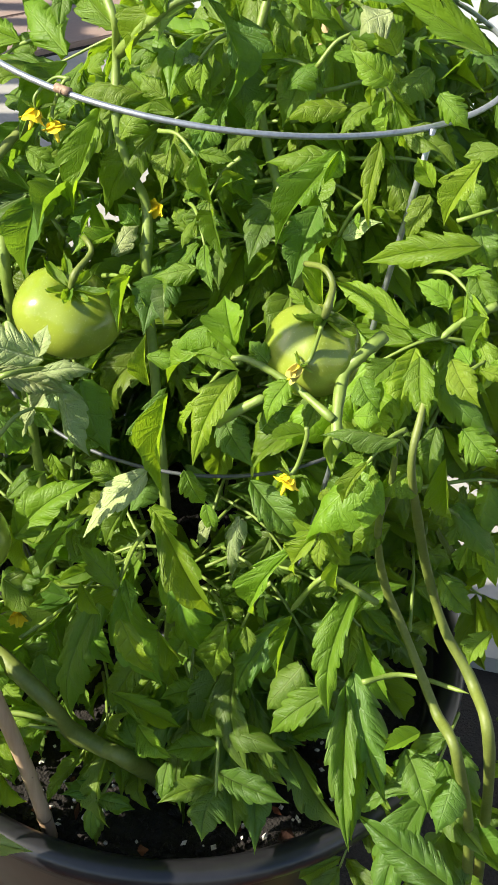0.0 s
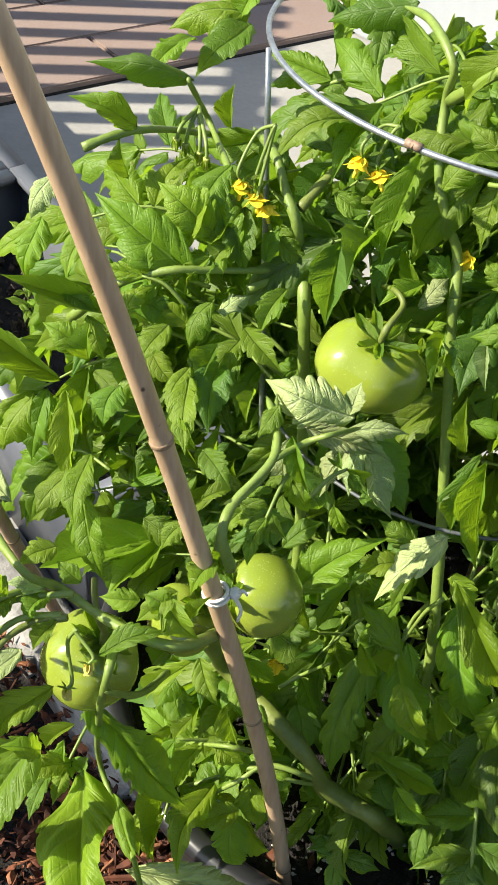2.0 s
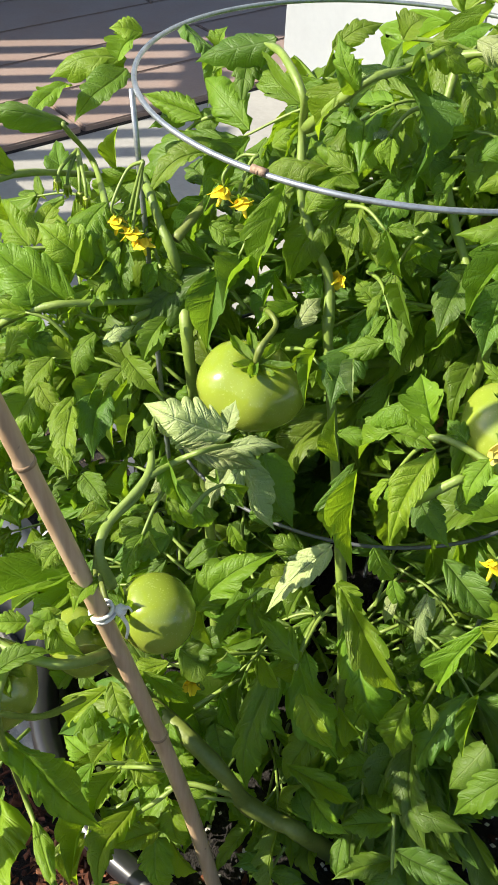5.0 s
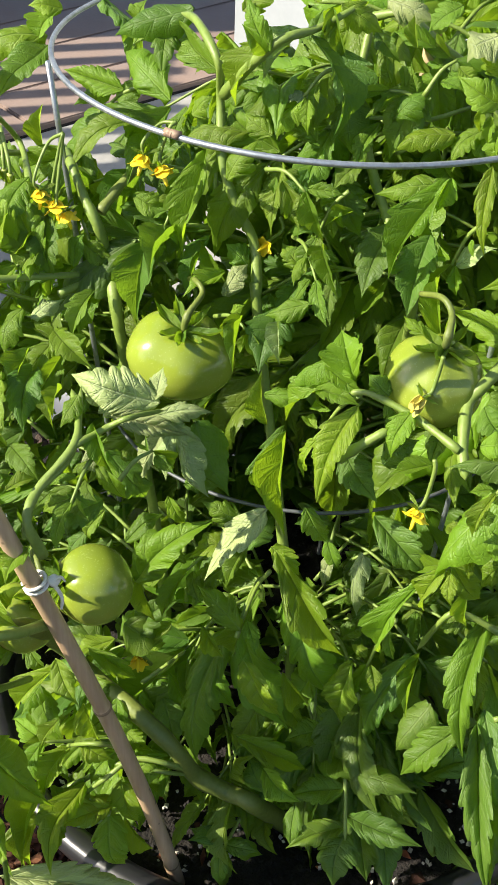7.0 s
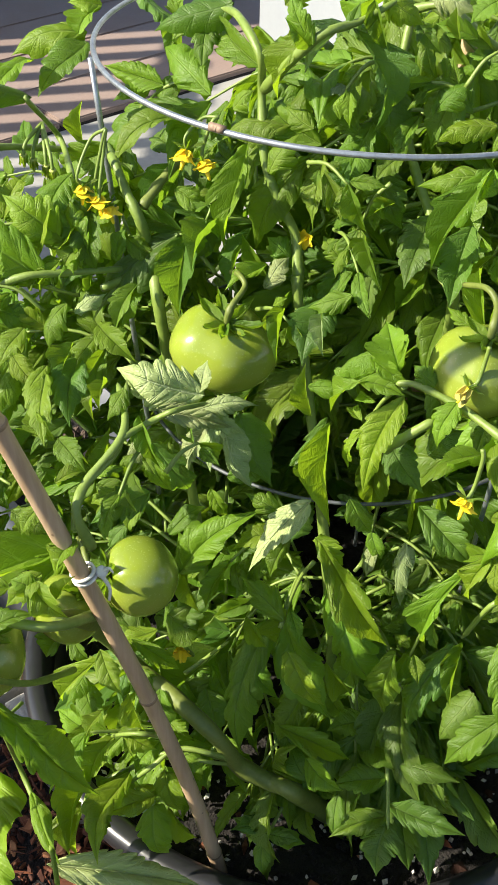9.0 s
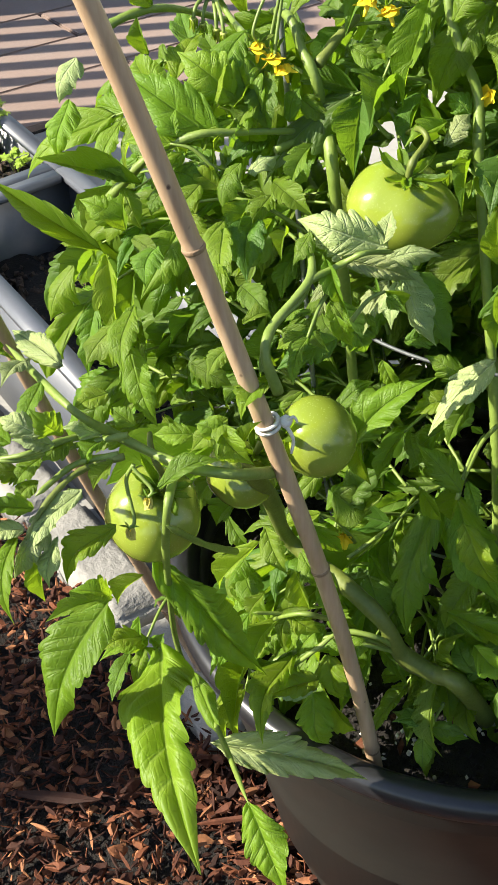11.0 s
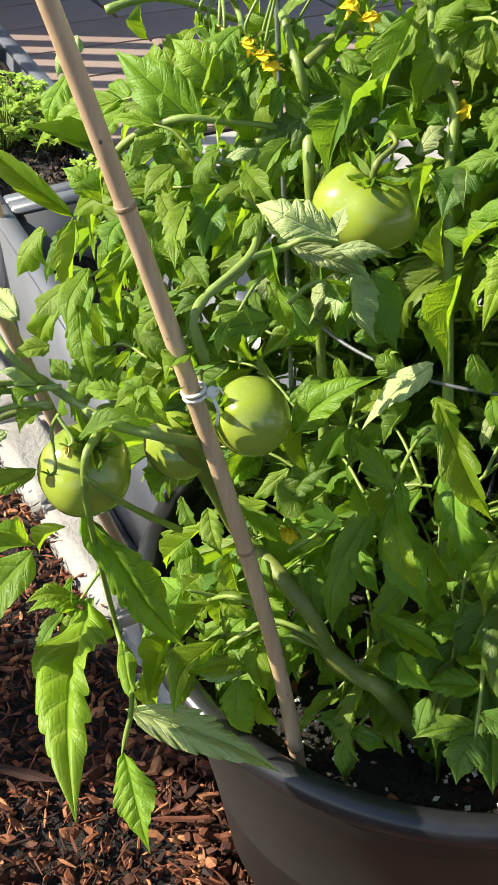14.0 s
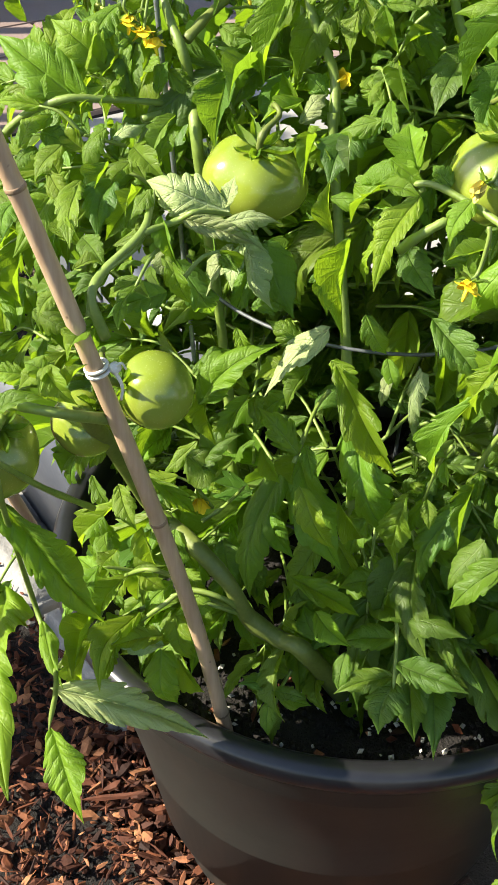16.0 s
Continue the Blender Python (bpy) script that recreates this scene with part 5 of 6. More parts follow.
B("a", -139, 450, 468, -157, 425, 439, 18, -0.5, -0.45, 0.74, "y", 8)
B("a", -113, 445, 439, -132, 415, 396, 20, -0.5, -0.45, 0.74, "y", 8)
B("a", -98, 460, 398, -126, 440, 402, 18, -0.5, -0.45, 0.74, "y", 0)
B("a", -139, 455, 418, -154, 430, 363, 15, -0.5, -0.45, 0.74, "g", 1)
B("a", -96, 460, 379, -88, 445, 354, 21, -0.5, -0.45, 0.74, "g", 3)
B("a", -92, 465, 418, -77, 450, 396, 19, -0.5, -0.45, 0.74, "y", 0)
B("a", -146, 490, 475, -156, 470, 467, 13, -0.5, -0.45, 0.74, "y", 2)
B("a", -109, 470, 487, -105, 460, 465, 9, -0.5, -0.45, 0.74, "y", 4)
B("a", -160, 520, 484, -144, 510, 467, 13, -0.5, -0.45, 0.74, "g", 1)
B("a", -66, 490, 402, -64, 475, 376, 14, -0.5, -0.45, 0.74, "o", 0)
B("a", -22, 455, 370, -47, 440, 388, 17, -0.5, -0.45, 0.74, "o", 5)
B("a", -21, 455, 366, 2, 440, 376, 15, -0.5, -0.45, 0.74, "g", 5)
B("a", -24, 455, 356, -22, 435, 336, 13, -0.5, -0.45, 0.74, "g", 2)
B("a", -123, 470, 450, -93, 460, 468, 12, -0.5, -0.45, 0.74, "g", 7)
B("a", -95, 500, 467, -82, 490, 438, 16, -0.5, -0.45, 0.74, "g", 0)
B("a", -122, 520, 484, -104, 510, 456, 17, -0.5, -0.45, 0.74, "o", 3)
B("a", -101, 480, 433, -113, 465, 419, 15, -0.5, -0.45, 0.74, "y", 0)
B("a", -132, 470, 466, -141, 455, 458, 12, -0.5, -0.45, 0.74, "y", 1)
B("a", -90, 480, 446, -73, 470, 441, 14, -0.5, -0.45, 0.74, "y", 3)
B("a", -53, 500, 407, -31, 490, 371, 19, -0.5, -0.45, 0.74, "g", 0)
B("a", -19, 500, 439, -1, 480, 419, 19, -0.5, -0.45, 0.74, "o", 3)
B("a", 13, 490, 428, 0, 475, 403, 17, -0.5, -0.45, 0.74, "g", 1)
B("a", 30, 480, 403, 51, 460, 396, 19, -0.5, -0.45, 0.74, "o", 7)
B("a", 31, 490, 431, 23, 470, 407, 17, -0.5, -0.45, 0.74, "g", 8)
B("a", 66, 480, 426, 55, 455, 397, 20, -0.5, -0.45, 0.74, "o", 0)
B("a", 75, 470, 411, 102, 450, 400, 18, -0.5, -0.45, 0.74, "g", 3)
B("a", 5, 500, 473, 26, 490, 446, 18, -0.5, -0.45, 0.74, "g", 1)
B("a", -42, 520, 473, -20, 500, 449, 18, -0.5, -0.45, 0.74, "g", 0)
B("a", -66, 530, 446, -49, 520, 421, 15, -0.5, -0.45, 0.74, "g", 7)
S("a", 1.9, 1.2, -53, 465, 430, -82, 460, 446, -105, 450, 443, -119, 447, 428, -127, 440, 404)
S("a", 1.4, 1.0, -14, 462, 383, -20, 456, 369, -23, 455, 352, -24, 450, 334)
S("a", 1.5, 1.0, -99, 470, 448, -119, 460, 460, -137, 452, 468)

# tomatoes
tomato((-0.060, 0.552, 0.6935), 0.0277, 0.84, 5, (18, 4, 0), "large green tomato hanging among the leaves", (-0.049, 0.562, 0.728), seed=1, wide=1.12, dent=0.08)
tomato((0.0685, 0.466, 0.7432), 0.0240, 0.94, 6, (10, 0, 40), "green tomato half hidden by leaves", (0.074, 0.478, 0.775), seed=2)
tomato((-0.1003, 0.452, 0.608), 0.0222, 1.0, 5, (30, -62, 0), "green ribbed tomato beside the stake", (-0.125, 0.440, 0.628), seed=3)
tomato((-0.184, 0.415, 0.580), 0.0262, 0.94, 5, (20, 10, 30), "green tomato hanging low on the plant", (-0.178, 0.405, 0.625), seed=4)
tomato((-0.141, 0.450, 0.581), 0.0206, 0.84, 5, (25, 20, 60), "green tomato tucked behind the stake", (-0.130, 0.452, 0.612), seed=5)
# flowers
flower((-0.144, 0.607, 0.763), (-0.1, -0.2, -1), 0.0115, 1, hang=(-0.130, 0.612, 0.796))
flower((-0.136, 0.605, 0.758), (0.2, -0.4, -1), 0.0115, 2, hang=(-0.130, 0.612, 0.796))
flower((-0.130, 0.604, 0.752), (0.3, -0.2, -1), 0.0108, 3, hang=(-0.130, 0.612, 0.796))
flower((-0.083, 0.590, 0.795), (-0.3, -0.5, -1), 0.0115, 4, hang=(-0.066, 0.596, 0.812))
flower((-0.074, 0.588, 0.790), (0.4, -0.5, -0.8), 0.0115, 5, hang=(-0.066, 0.596, 0.812))
flower((-0.015, 0.602, 0.739), (-0.4, -0.6, -0.1), 0.009, 6)
flower((-0.086, 0.515, 0.478), (0.1, -0.7, -0.2), 0.011, 7)
flower((0.057, 0.388, 0.729), (-0.3, -0.4, -0.9), 0.0100, 8)
flower((0.060, 0.440, 0.752), (-0.6, -0.5, -0.7), 0.009, 9, True)

flower((-0.187, 0.376, 0.605), (0.05, -0.25, -1), 0.0065, 21, True, hang=(-0.185, 0.388, 0.636))
flower((-0.177, 0.378, 0.624), (0.05, -0.25, -1), 0.006, 22, True, hang=(-0.185, 0.388, 0.636))

bud((-0.187, 0.648, 0.760), 0.0042, 0, (-0.178, 0.667, 0.774))
bud((-0.182, 0.651, 0.756), 0.0042, 1, (-0.178, 0.667, 0.774))
bud((-0.173, 0.645, 0.755), 0.0042, 2, (-0.178, 0.667, 0.774))
bud((-0.168, 0.639, 0.755), 0.0042, 3, (-0.178, 0.667, 0.774))

# twine that ties the plant to the stake
twine = thing("twine_tie", MAIN_A.lerp(MAIN_B, 0.466) + MAIN_BOW, "knotted white twine tied round the bamboo stake", "twine")
axis = (MAIN_B - MAIN_A).normalized()
ta = axis.orthogonal().normalized()
tb = axis.cross(ta)
for k in (-0.0016, 0.0016):
    ring_ = [axis * k + (ta * math.cos(a) + tb * math.sin(a)) * 0.0060 for a in (2 * math.pi * i / 20 for i in range(20))]
    part("loop", tube(bmesh.new(), ring_, 0.0011, 6, closed=True), M_TIE, twine)
bm = bmesh.new()
bmesh.ops.create_icosphere(bm, subdivisions=2, radius=0.0034, matrix=Matrix.Translation((0.009, 0.001, 0.001)))
for v in bm.verts:
    v.co += Vector((1, 0.3, 0.6)) * 0.0016 * noise.noise(v.co * 400)
part("knot", bm, M_TIE, twine)
part("tail", tube(bmesh.new(), spline([(0.009, 0, 0), (0.013, -0.001, -0.008), (0.012, 0.0, -0.018)], 5), (0.0012, 0.0008), 6), M_TIE, twine)
part("tail", tube(bmesh.new(), spline([(0.009, 0, 0.002), (0.013, 0.0, 0.005), (0.015, 0.001, 0.001)], 5), (0.0010, 0.0006), 6), M_TIE, twine)


# spots of the bush that lie open to the sun, in millimetres
OPEN_SPOTS = [(-11, 482, 571), (40, 456, 539), (-4, 464, 499), (28, 465, 445), (53, 459, 596), (-32, 470, 470), (-112, 440, 618), (-100, 435, 605), (-195, 400, 590), (-178, 395, 578), (-80, 540, 700), (-51, 510, 592), (-27, 509, 593), (0, 475, 576), (-69, 496, 614), (14, 474, 453), (-124, 436, 425), (-88, 441, 428), (-92, 442, 378), (-53, 504, 642), (-14, 482, 621), (42, 434, 678), (23, 453, 587), (-117, 436, 425), (-88, 445, 382), (-66, 517, 581), (-153, 504, 456), (48, 450, 370), (51, 460, 428), (20, 450, 478), (-134, 450, 452)]


def in_the_sun(p, near):
    """Whether a leaf at p would stand between the sun and one of the open spots."""
    for q in OPEN_SPOTS:
        d = p - Vector(q) / 1000
        along = d.dot(SUN)
        if along > 0.02 and (d - SUN * along).length < near:
            return True
    return False


# leaves that fill the inside of the bush
def fill(plant, n, seed, lo, hi, axis, size, kinds, keep=False, pairs=3, deep=False):
    rng = random.Random(seed)
    made = 0
    for _ in range(n * 30):
        if made == n:
            break
        p = Vector([rng.uniform(a, b) for a, b in zip(lo, hi)])
        out = Vector((p.x - axis[0], p.y - axis[1], 0))
        out = (out.normalized() if out.length > 0.01 else Vector((1, 0, 0))) + Vector((rng.uniform(-0.5, 0.5), rng.uniform(-0.5, 0.5), rng.uniform(-0.5, 0.25)))
        out.normalize()
        ln = rng.uniform(0.06, 0.11)
        reach = p + out * (ln * 0.4 + size[1])
        if not keep and reach.y < (0.50 if reach.z < 0.69 else 0.565 if reach.z < 0.79 else 0.60):
            continue
        if p.z > 0.82 - 0.37 * (p.y - 0.66) and (-0.06 < p.x < 0.05 or p.x > 0.13):
            continue
        if not deep and in_the_sun(p, 0.042) or not deep and in_the_sun(p + out * 0.05, 0.03):
            continue
        compound(plant, p - out * ln * 0.6, p + out * ln * 0.4, rng, rng.uniform(*size), rng.choice(kinds), pairs, (rng.uniform(-1.0, 0.0), rng.uniform(-0.8, 0.1), rng.uniform(0.3, 1.0)))
        made += 1


fill(plant_b, 64, 101, (-0.10, 0.58, 0.42), (0.24, 0.86, 0.80), (0.05, 0.62), (0.05, 0.08), "ggo")
fill(plant_e, 32, 102, (0.0, 0.63, 0.74), (0.26, 0.86, 0.92), (0.05, 0.66), (0.05, 0.08), "ggoy")
fill(plant_e, 34, 109, (-0.02, 0.74, 0.58), (0.34, 0.88, 0.94), (0.05, 0.66), (0.06, 0.09), "oog", pairs=2)
fill(plant_d, 12, 103, (-0.23, 0.58, 0.45), (-0.03, 0.74, 0.70), (-0.05, 0.62), (0.055, 0.08), "gggy", pairs=2)
fill(plant_e, 46, 116, (-0.25, 0.64, 0.36), (-0.02, 0.80, 0.62), (-0.05, 0.60), (0.05, 0.08), "ogg", True, 3)
fill(plant_d, 14, 117, (-0.25, 0.64, 0.60), (-0.08, 0.76, 0.72), (-0.05, 0.60), (0.045, 0.065), "ggy", True, 3)
fill(plant_a, 20, 104, (-0.10, 0.54, 0.37), (0.14, 0.64, 0.52), (0.0, 0.58), (0.05, 0.08), "ogg", pairs=2)
fill(plant_c, 38, 105, (0.10, 0.47, 0.38), (0.32, 0.66, 0.80), (0.18, 0.56), (0.05, 0.08), "ggoy")
fill(plant_b, 26, 106, (0.00, 0.60, 0.62), (0.16, 0.70, 0.80), (0.05, 0.62), (0.045, 0.07), "ggo")
fill(plant_c, 8, 107, (0.16, 0.42, 0.16), (0.34, 0.50, 0.42), (0.26, 0.55), (0.045, 0.07), "oog", True)
fill(plant_a, 5, 110, (-0.09, 0.47, 0.36), (0.16, 0.54, 0.44), (0.0, 0.60), (0.03, 0.05), "gyg", True, 2)
fill(plant_e, 32, 112, (-0.13, 0.67, 0.52), (0.05, 0.82, 0.78), (-0.02, 0.62), (0.06, 0.09), "oog", True, 2)
fill(plant_a, 18, 114, (0.0, 0.50, 0.36), (0.13, 0.58, 0.50), (0.0, 0.62), (0.045, 0.065), "oog", True, 2)
fill(plant_e, 20, 115, (0.0, 0.72, 0.50), (0.18, 0.86, 0.74), (0.05, 0.62), (0.06, 0.09), "oog", True, 2)

fill(plant_a, 20, 118, (-0.12, 0.53, 0.36), (0.12, 0.60, 0.50), (0.0, 0.62), (0.045, 0.07), "ogg", True, 2, True)
fill(plant_d, 16, 122, (-0.17, 0.60, 0.46), (-0.06, 0.70, 0.58), (-0.05, 0.58), (0.045, 0.065), "ggo", True, 3, True)
fill(plant_e, 40, 121, (-0.12, 0.75, 0.34), (0.26, 0.90, 0.60), (0.05, 0.60), (0.055, 0.085), "oog", True, 3, True)
fill(plant_b, 30, 119, (-0.04, 0.64, 0.42), (0.20, 0.78, 0.72), (0.05, 0.60), (0.05, 0.08), "oog", True, 3, True)
fill(plant_a, 9, 120, (-0.13, 0.50, 0.35), (0.02, 0.56, 0.40), (0.0, 0.60), (0.03, 0.045), "gyg", True, 2, True)

# ---- the grey planters with herbs ----
PJ = Vector((-0.525, 1.515, 0))          # inner corner where the two planters meet
PX = Vector((-0.690, -0.724, 0)).normalized()   # across the planters
PY = Vector((-0.630, 0.776, 0)).normalized()    # along them, away from the pot


def planter(corner, length, width, height, soil_z, label):
    ob = thing("planter_box", corner, label, "planter", "grey planters")
    m = Matrix((PX, PY, Vector((0, 0, 1)))).transposed().to_4x4()
    t = 0.007

    def slab(name, verts, material, lab=""):
        bm = bmesh.new()
        vs = [bm.verts.new(m @ Vector(v)) for v in verts]
        for f in ((0, 1, 2, 3), (7, 6, 5, 4), (0, 4, 5, 1), (1, 5, 6, 2), (2, 6, 7, 3), (3, 7, 4, 0)):
            bm.faces.new([vs[i] for i in f])
        bmesh.ops.recalc_face_normals(bm, faces=bm.faces)
        bmesh.ops.bevel(bm, geom=bm.edges[:], offset=0.002, segments=2, affect="EDGES")
        part(name, bm, material, ob, lab)

    def bar(x0, x1, y0, y1, z0, z1):
        return [(x0, y0, z0), (x1, y0, z0), (x1, y1, z0), (x0, y1, z0), (x0, y0, z1), (x1, y0, z1), (x1, y1, z1), (x0, y1, z1)]

    s = 0.02
    for x0, sgn in ((0.0, 1), (width, -1)):
        a, b = (x0 + sgn * s, x0 + sgn * (s + t))
        c, d = (x0, x0 + sgn * t)
        slab("side_panel", [(a, s, 0), (b, s, 0), (b, length - s, 0), (a, length - s, 0), (c, 0, height), (d, 0, height), (d, length, height), (c, length, height)], M_GREY)
    for y0, sgn in ((0.0, 1), (length, -1)):
        a, b = (y0 + sgn * s, y0 + sgn * (s + t))
        c, d = (y0, y0 + sgn * t)
        slab("end_panel", [(s, a, 0), (width - s, a, 0), (width - s, b, 0), (s, b, 0), (0, c, height), (width, c, height), (width, d, height), (0, d, height)], M_GREY)
    r = 0.022
    slab("lip", bar(-0.006, r, -0.006, length + 0.006, height + 0.001, height + 0.012), M_GREY)
    slab("lip", bar(width - r, width + 0.006, -0.006, length + 0.006, height + 0.001, height + 0.012), M_GREY)
    slab("lip", bar(r + 0.001, width - r - 0.001, -0.006, r, height + 0.001, height + 0.012), M_GREY)
    slab("lip", bar(r + 0.001, width - r - 0.001, length - r, length + 0.006, height + 0.001, height + 0.012), M_GREY)
    bm = bmesh.new()
    bmesh.ops.create_grid(bm, x_segments=24, y_segments=48, size=0.5)
    for v in bm.verts:
        p = m @ Vector(((v.co.x + 0.5) * (width - 0.03) + 0.015, (v.co.y + 0.5) * (length - 0.03) + 0.015, 0))
        v.co = p + Vector((0, 0, soil_z + 0.014 * noise.noise((p + corner) * 14) + 0.006 * noise.noise((p + corner) * 50)))
    part("soil", bm, M_SOIL, ob, "dark crumbly soil")
    return ob


planter(PJ + PY * 0.012, 0.78, 0.232, 0.235, 0.195, "long grey plastic planter with parsley and soil")
planter(PJ - PY * 0.63, 0.63, 0.232, 0.235, 0.140, "long grey plastic planter, half filled, in shade")


def in_planter(lo, hi, z):
    def spread(rng):
        p = PJ + PX * rng.uniform(0.03, 0.20) + PY * rng.uniform(lo, hi)
        return p.x, p.y, z
    return spread


M_HUMUS = plain("garden_soil", (0.030, 0.020, 0.014), (0.11, 0.074, 0.053), 70, 0.95, 0, 1.0, 0.004, 5)
tagged(crumbs("soil_crumbs", 900, (0.003, 0.010), M_HUMUS, 21, in_planter(0.03, 0.75, 0.198), 0.003), "brown crumbs of planter soil", "soil", kind="stuff")
tagged(crumbs("soil_crumbs", 500, (0.003, 0.009), M_HUMUS, 22, in_planter(-0.6, -0.03, 0.142), 0.003), "brown crumbs of planter soil", "soil", kind="stuff")

M_HERB = leaf_material("herb_green", (0.23, 0.36, 0.045), (0.32, 0.46, 0.08), (0.26, 0.38, 0.12), (0.48, 0.68, 0.08), 0.4, 0.5)


def herb(at, n, spread, height, size, seed, label, kind="parsley_plant"):
    """A clump of thin stalks with curly three-part leaves."""
    rng = random.Random(seed)
    ob = thing(kind, at, label, "herb", "herbs in the planters")
    bs, bl = bmesh.new(), bmesh.new()
    for _ in range(n):
        a = rng.uniform(0, 6.283)
        r = spread * math.sqrt(rng.random())
        tip = Vector((r * math.cos(a), r * math.sin(a), height * rng.uniform(0.45, 1.0) * (1 - 0.35 * (r / spread) ** 2)))
        tube(bs, spline([Vector((tip.x * 0.25, tip.y * 0.25, 0)), Vector((tip.x * 0.6, tip.y * 0.6, tip.z * 0.7)), tip], 3), (0.0011, 0.0006), 4)
        for k in range(5):
            t = a + rng.uniform(-1.6, 1.6)
            d = Vector((math.cos(t), math.sin(t), rng.uniform(-0.4, 0.5))).normalized()
            s = d.cross(Vector((0, 0, 1))).normalized()
            u = s.cross(d)
            ln = size * rng.uniform(0.6, 1.1)
            rim_ = [bl.verts.new(tip + d * ln * x + s * ln * y + u * ln * rng.uniform(-0.14, 0.2)) for x, y in ((0.0, 0.0), (0.25, 0.42), (0.42, 0.22), (0.66, 0.44), (0.74, 0.16), (1.0, 0.1), (0.95, -0.16), (0.72, -0.18), (0.62, -0.46), (0.4, -0.2), (0.22, -0.4))]
            c = bl.verts.new(tip + d * ln * 0.45 + u * ln * 0.14)
            for i in range(len(rim_)):
                bl.faces.new((rim_[i], rim_[(i + 1) % len(rim_)], c))
    part("stalk_tuft", bs, M_STEM, ob)
    part("foliage", bl, M_HERB, ob)
    return ob


for k, (u, v, n, w, h) in enumerate(((0.06, 0.27, 60, 0.065, 0.085), (0.13, 0.31, 70, 0.070, 0.095), (0.09, 0.41, 60, 0.070, 0.09), (0.17, 0.40, 45, 0.055, 0.08))):
    p = PJ + PX * u + PY * v
    herb((p.x, p.y, 0.198), n, w, h, 0.017, 60 + k, "curly green parsley growing in the planter")
for k, (u, v, n, w, h) in enumerate(((0.035, 0.13, 7, 0.022, 0.035), (0.10, 0.05, 5, 0.02, 0.03), (0.04, 0.06, 6, 0.02, 0.03))):
    p = PJ + PX * u + PY * v
    herb((p.x, p.y, 0.198), n, w, h, 0.018, 70 + k, "small green seedling in the planter soil", "seedling")


def sprout(at, h, n, seed):
    rng = random.Random(seed)
    ob = thing("seedling", at, "yellow-green leafy seedling in the planter", "seedling", "herbs in the planters")
    at = Vector(at)
    part("stem", tube(bmesh.new(), spline([Vector(), Vector((0.006, -0.004, h * 0.5)), Vector((-0.004, -0.008, h))], 5), (0.0014, 0.0009), 6), M_STEM, ob)
    for i in range(n):
        t = i / n
        a = i * 2.4
        p = at + Vector((0, -0.006 * t, h * (0.3 + 0.7 * t)))
        d = Vector((math.cos(a), math.sin(a), 0.5 * t + rng.uniform(-0.1, 0.3))).normalized()
        blade(ob, p, p + d * rng.uniform(0.020, 0.034), 0.012, (0, -0.2, 1), "y", 5, "leaf")
    return ob


p = PJ + PX * 0.07 - PY * 0.16
sprout((p.x, p.y, 0.142), 0.125, 12, 5)
p = PJ + PX * 0.10 - PY * 0.22
sprout((p.x, p.y, 0.142), 0.07, 9, 6)

# ---- unseen fence: bars stripe the paving, an added panel shades its far part ----
FX = -1.9
fence = thing("garden_fence", (FX, 1.62, 0), "unseen grey slatted fence with an added shading panel, on the paving", "fence")
for z in (0.06, 1.17):
    bm = bmesh.new()
    box(bm, (0.035, 0.96, 0.05), (0.0, 0.46, z), 0.003)
    part("rail", bm, M_GREY, fence, smooth=False)
bm = bmesh.new()
box(bm, (0.02, 0.048, 1.20), (0.03, 0, 0.602), 0.002)
bar_mesh = mesh_of("bar", bm, M_GREY, False)
for k in range(10):
    q = new("bar", bar_mesh)
    q.parent = fence
    q.location = (0, 0.02 + 0.098 * k, 0)
bm = bmesh.new()
box(bm, (0.06, 2.4, 2.6), (0, 2.17, 1.3), 0.004)
part("panel", bm, M_GREY, fence, "closed high panel added to shade the far paving", smooth=False)

# added out of view: its shadow makes the dark band across the mulch
bm = bmesh.new()
box(bm, (0.17, 0.175, 1.27), (0, 0, 0.635), 0.006)
post = thing("shade_post", (FX, 0.30, 0), "square grey post added out of view to shade the mulch", "gate post")
part("shaft", bm, M_GREY, post, smooth=False)
bm = bmesh.new()
box(bm, (0.19, 0.195, 0.03), (0, 0, 1.28), 0.004)
part("cap", bm, M_GREY, post, smooth=False)

# ---- edging stones ----
rng = random.Random(8)
s = -1.9
while s < -0.10:
    ln = min(rng.uniform(0.20, 0.27), max(0.12, 0.07 - s))
    c = EDGE_AT + EDGE * (s + ln / 2) + OUT * rng.uniform(-0.008, 0.004)
    bm = bmesh.new()
    box(bm, (ln - 0.008, 0.085, 0.075), (0, 0, 0), 0.010)
    bmesh.ops.subdivide_edges(bm, edges=[e for e in bm.edges if e.calc_length() > 0.05], cuts=5, use_grid_fill=True)
    for v in bm.verts:
        v.co += Vector((0, 0, 1)) * 0.004 * noise.noise(v.co * 40 + c * 9) + v.co.normalized() * 0.003 * noise.noise(v.co * 17 + c * 5)
    ob = part("edging_stone", bm, M_STONE, None)
    ob.location = (c.x, c.y, -0.018 + rng.uniform(-0.006, 0.004))
    ob.rotation_euler = (0, 0, math.atan2(EDGE.y, EDGE.x) + rng.uniform(-0.03, 0.03))
    tagged(ob, "rough grey concrete edging stone beside the mulch", "edging stone", "edging stones")
    s += ln + 0.004

# ---- bark mulch ----


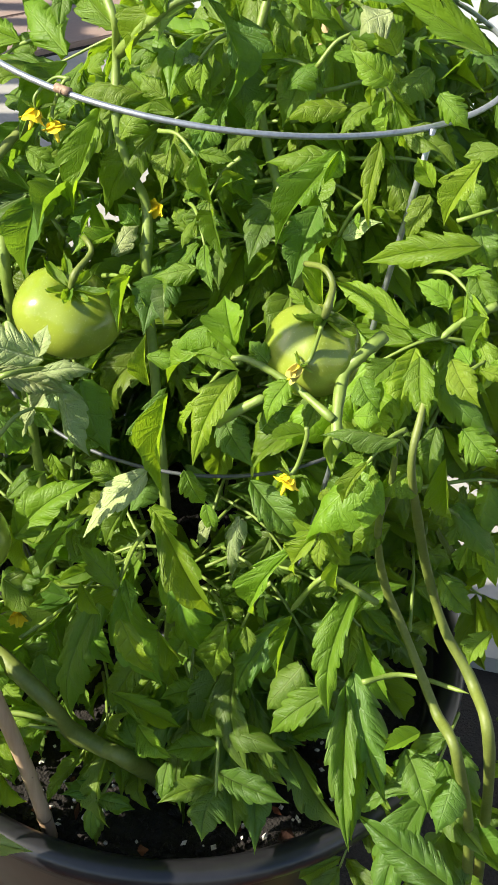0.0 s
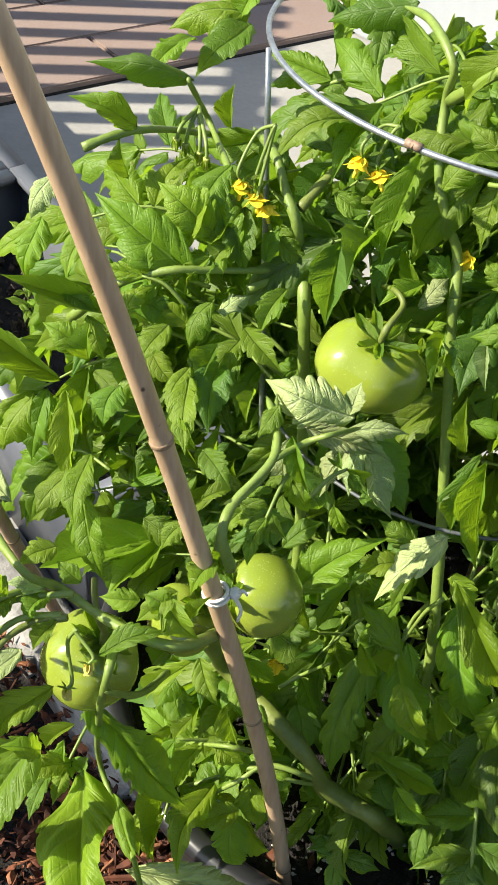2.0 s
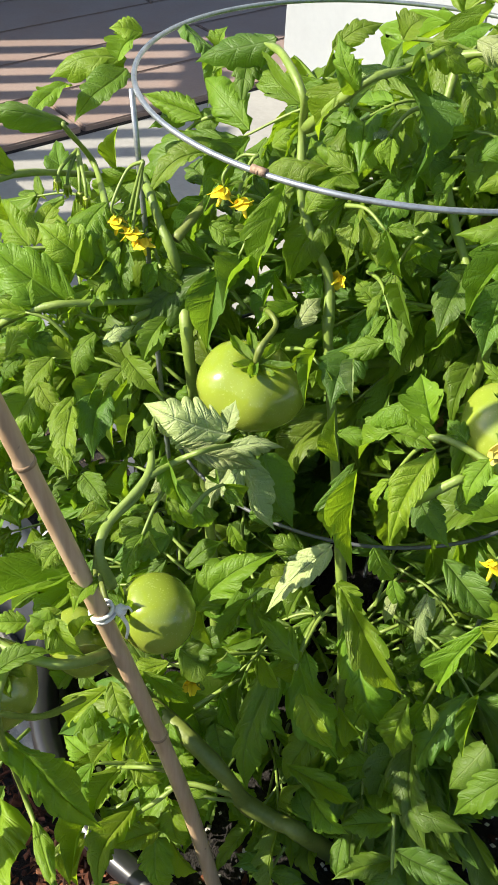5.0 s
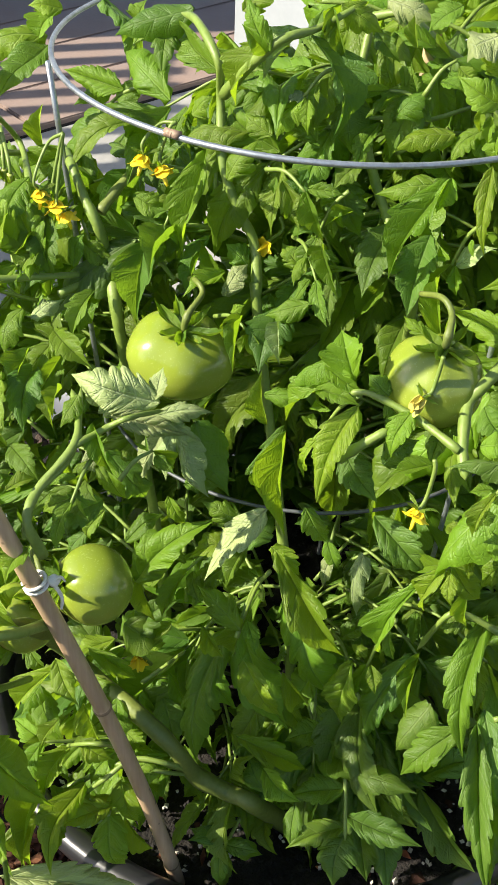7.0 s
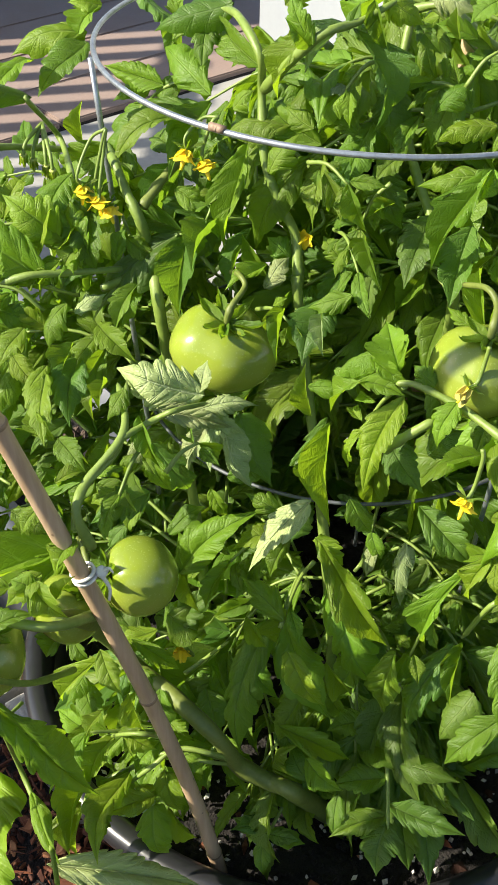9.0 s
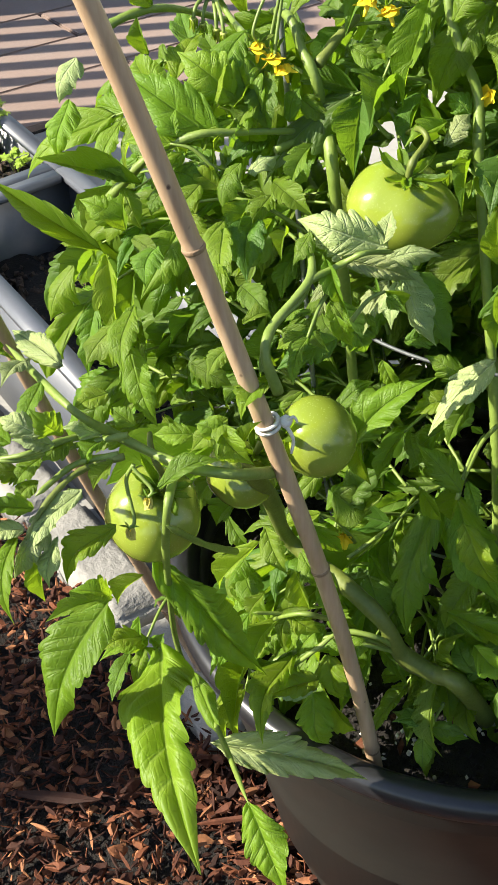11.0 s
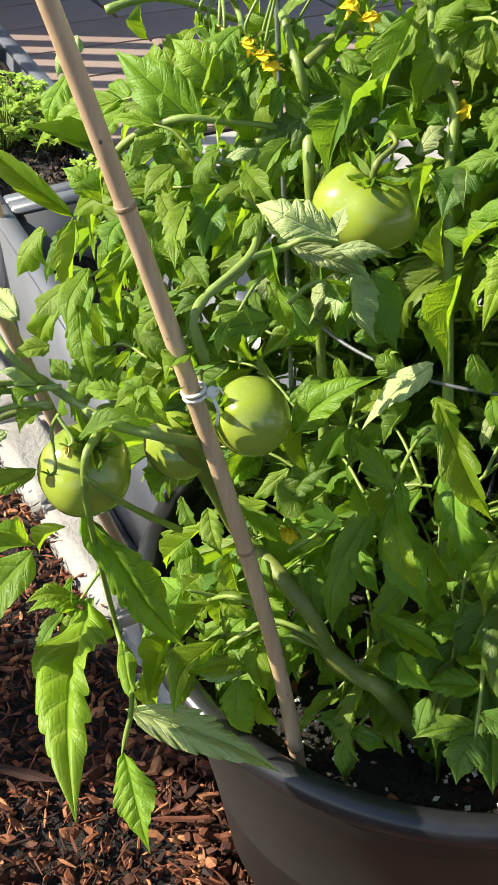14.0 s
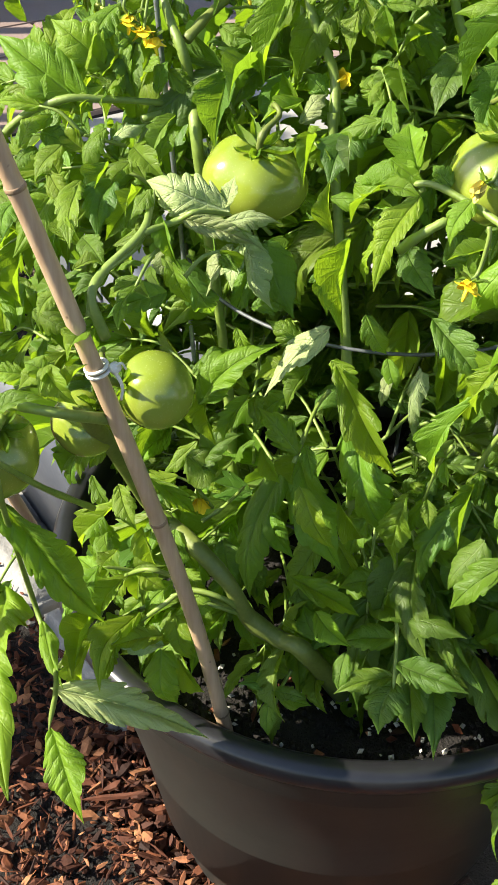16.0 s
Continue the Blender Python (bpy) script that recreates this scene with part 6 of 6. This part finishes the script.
def mulch(n, size, seed, a0, a1, o0, o1, z0, z1, stringy=0.3):
    """Torn bark: chunky wedges with split ends, and a share of thin splinters."""
    rng = random.Random(seed)
    verts, faces = [], []
    for _ in range(n):
        c = EDGE_AT + EDGE * rng.uniform(a0, a1) + OUT * rng.uniform(o0, o1)
        thin = rng.random() < stringy
        ln = rng.uniform(*size) * (1.35 if thin else 0.9)
        w = ln * (rng.uniform(0.09, 0.18) if thin else rng.uniform(0.38, 0.8))
        h = ln * (rng.uniform(0.06, 0.12) if thin else rng.uniform(0.16, 0.34))
        m = Matrix.Translation((c.x, c.y, rng.uniform(z0, z1))) @ Euler((rng.gauss(0, 0.5), rng.gauss(0, 0.4), rng.uniform(0, 6.283))).to_matrix().to_4x4()
        k = len(verts)
        for x, r in ((-1, 0.35), (-0.45, 0.95), (0.35, 1.0), (1, 0.3)):
            t = rng.uniform(0.65, 1.1)
            dy, dz = rng.uniform(-0.3, 0.3), rng.uniform(-0.3, 0.3) + 0.35 * x * x
            for y, z in ((-1, -0.7), (1, -0.6), (0.75, 0.8), (-0.6, 1.0)):
                verts.append(m @ Vector((x * ln * 0.5 * rng.uniform(0.8, 1.1), (y * r * t * rng.uniform(0.7, 1.1) + dy) * w * 0.5, (z * r * t * rng.uniform(0.7, 1.1) + dz) * h * 0.5)))
        faces += [(k + 3, k + 2, k + 1, k), (k + 12, k + 13, k + 14, k + 15)]
        for i in (k, k + 4, k + 8):
            faces += [(i, i + 1, i + 5, i + 4), (i + 1, i + 2, i + 6, i + 5), (i + 2, i + 3, i + 7, i + 6), (i + 3, i, i + 4, i + 7)]
    me = bpy.data.meshes.new("bark_mulch")
    me.from_pydata(verts, [], faces)
    me.materials.append(M_BARK)
    me.update()
    return tagged(new("bark_mulch", me), "reddish-brown shredded bark mulch on the ground", "mulch", kind="stuff")


mulch(15000, (0.008, 0.024), 31, -1.0, 0.75, 0.034, 0.75, -0.022, 0.010, 0.45)
mulch(9000, (0.005, 0.015), 32, -1.0, 0.75, 0.034, 0.75, -0.016, 0.016)
mulch(60, (0.040, 0.075), 33, -1.0, 0.75, 0.07, 0.75, 0.004, 0.018, 0.85)
mulch(6000, (0.008, 0.026), 34, 0.04, 1.1, -0.14, 0.10, -0.022, 0.010)

# ---- paving boards ----
bm = bmesh.new()
box(bm, (1.192, 0.194, 0.02), (0, 0, 0), 0.003)
board = mesh_of("board", bm, M_PAVER, False)
for row in range(14):
    for col in range(5):
        q = new("board", board)
        q.parent = paving
        c = D0 + DB * (0.104 + 0.20 * row) + DD * (-1.7 + 1.2 * col + 0.6 * (row % 2))
        q.location = (c.x, c.y, 0.006)
        q.rotation_euler = (0, 0, math.atan2(DD.y, DD.x))
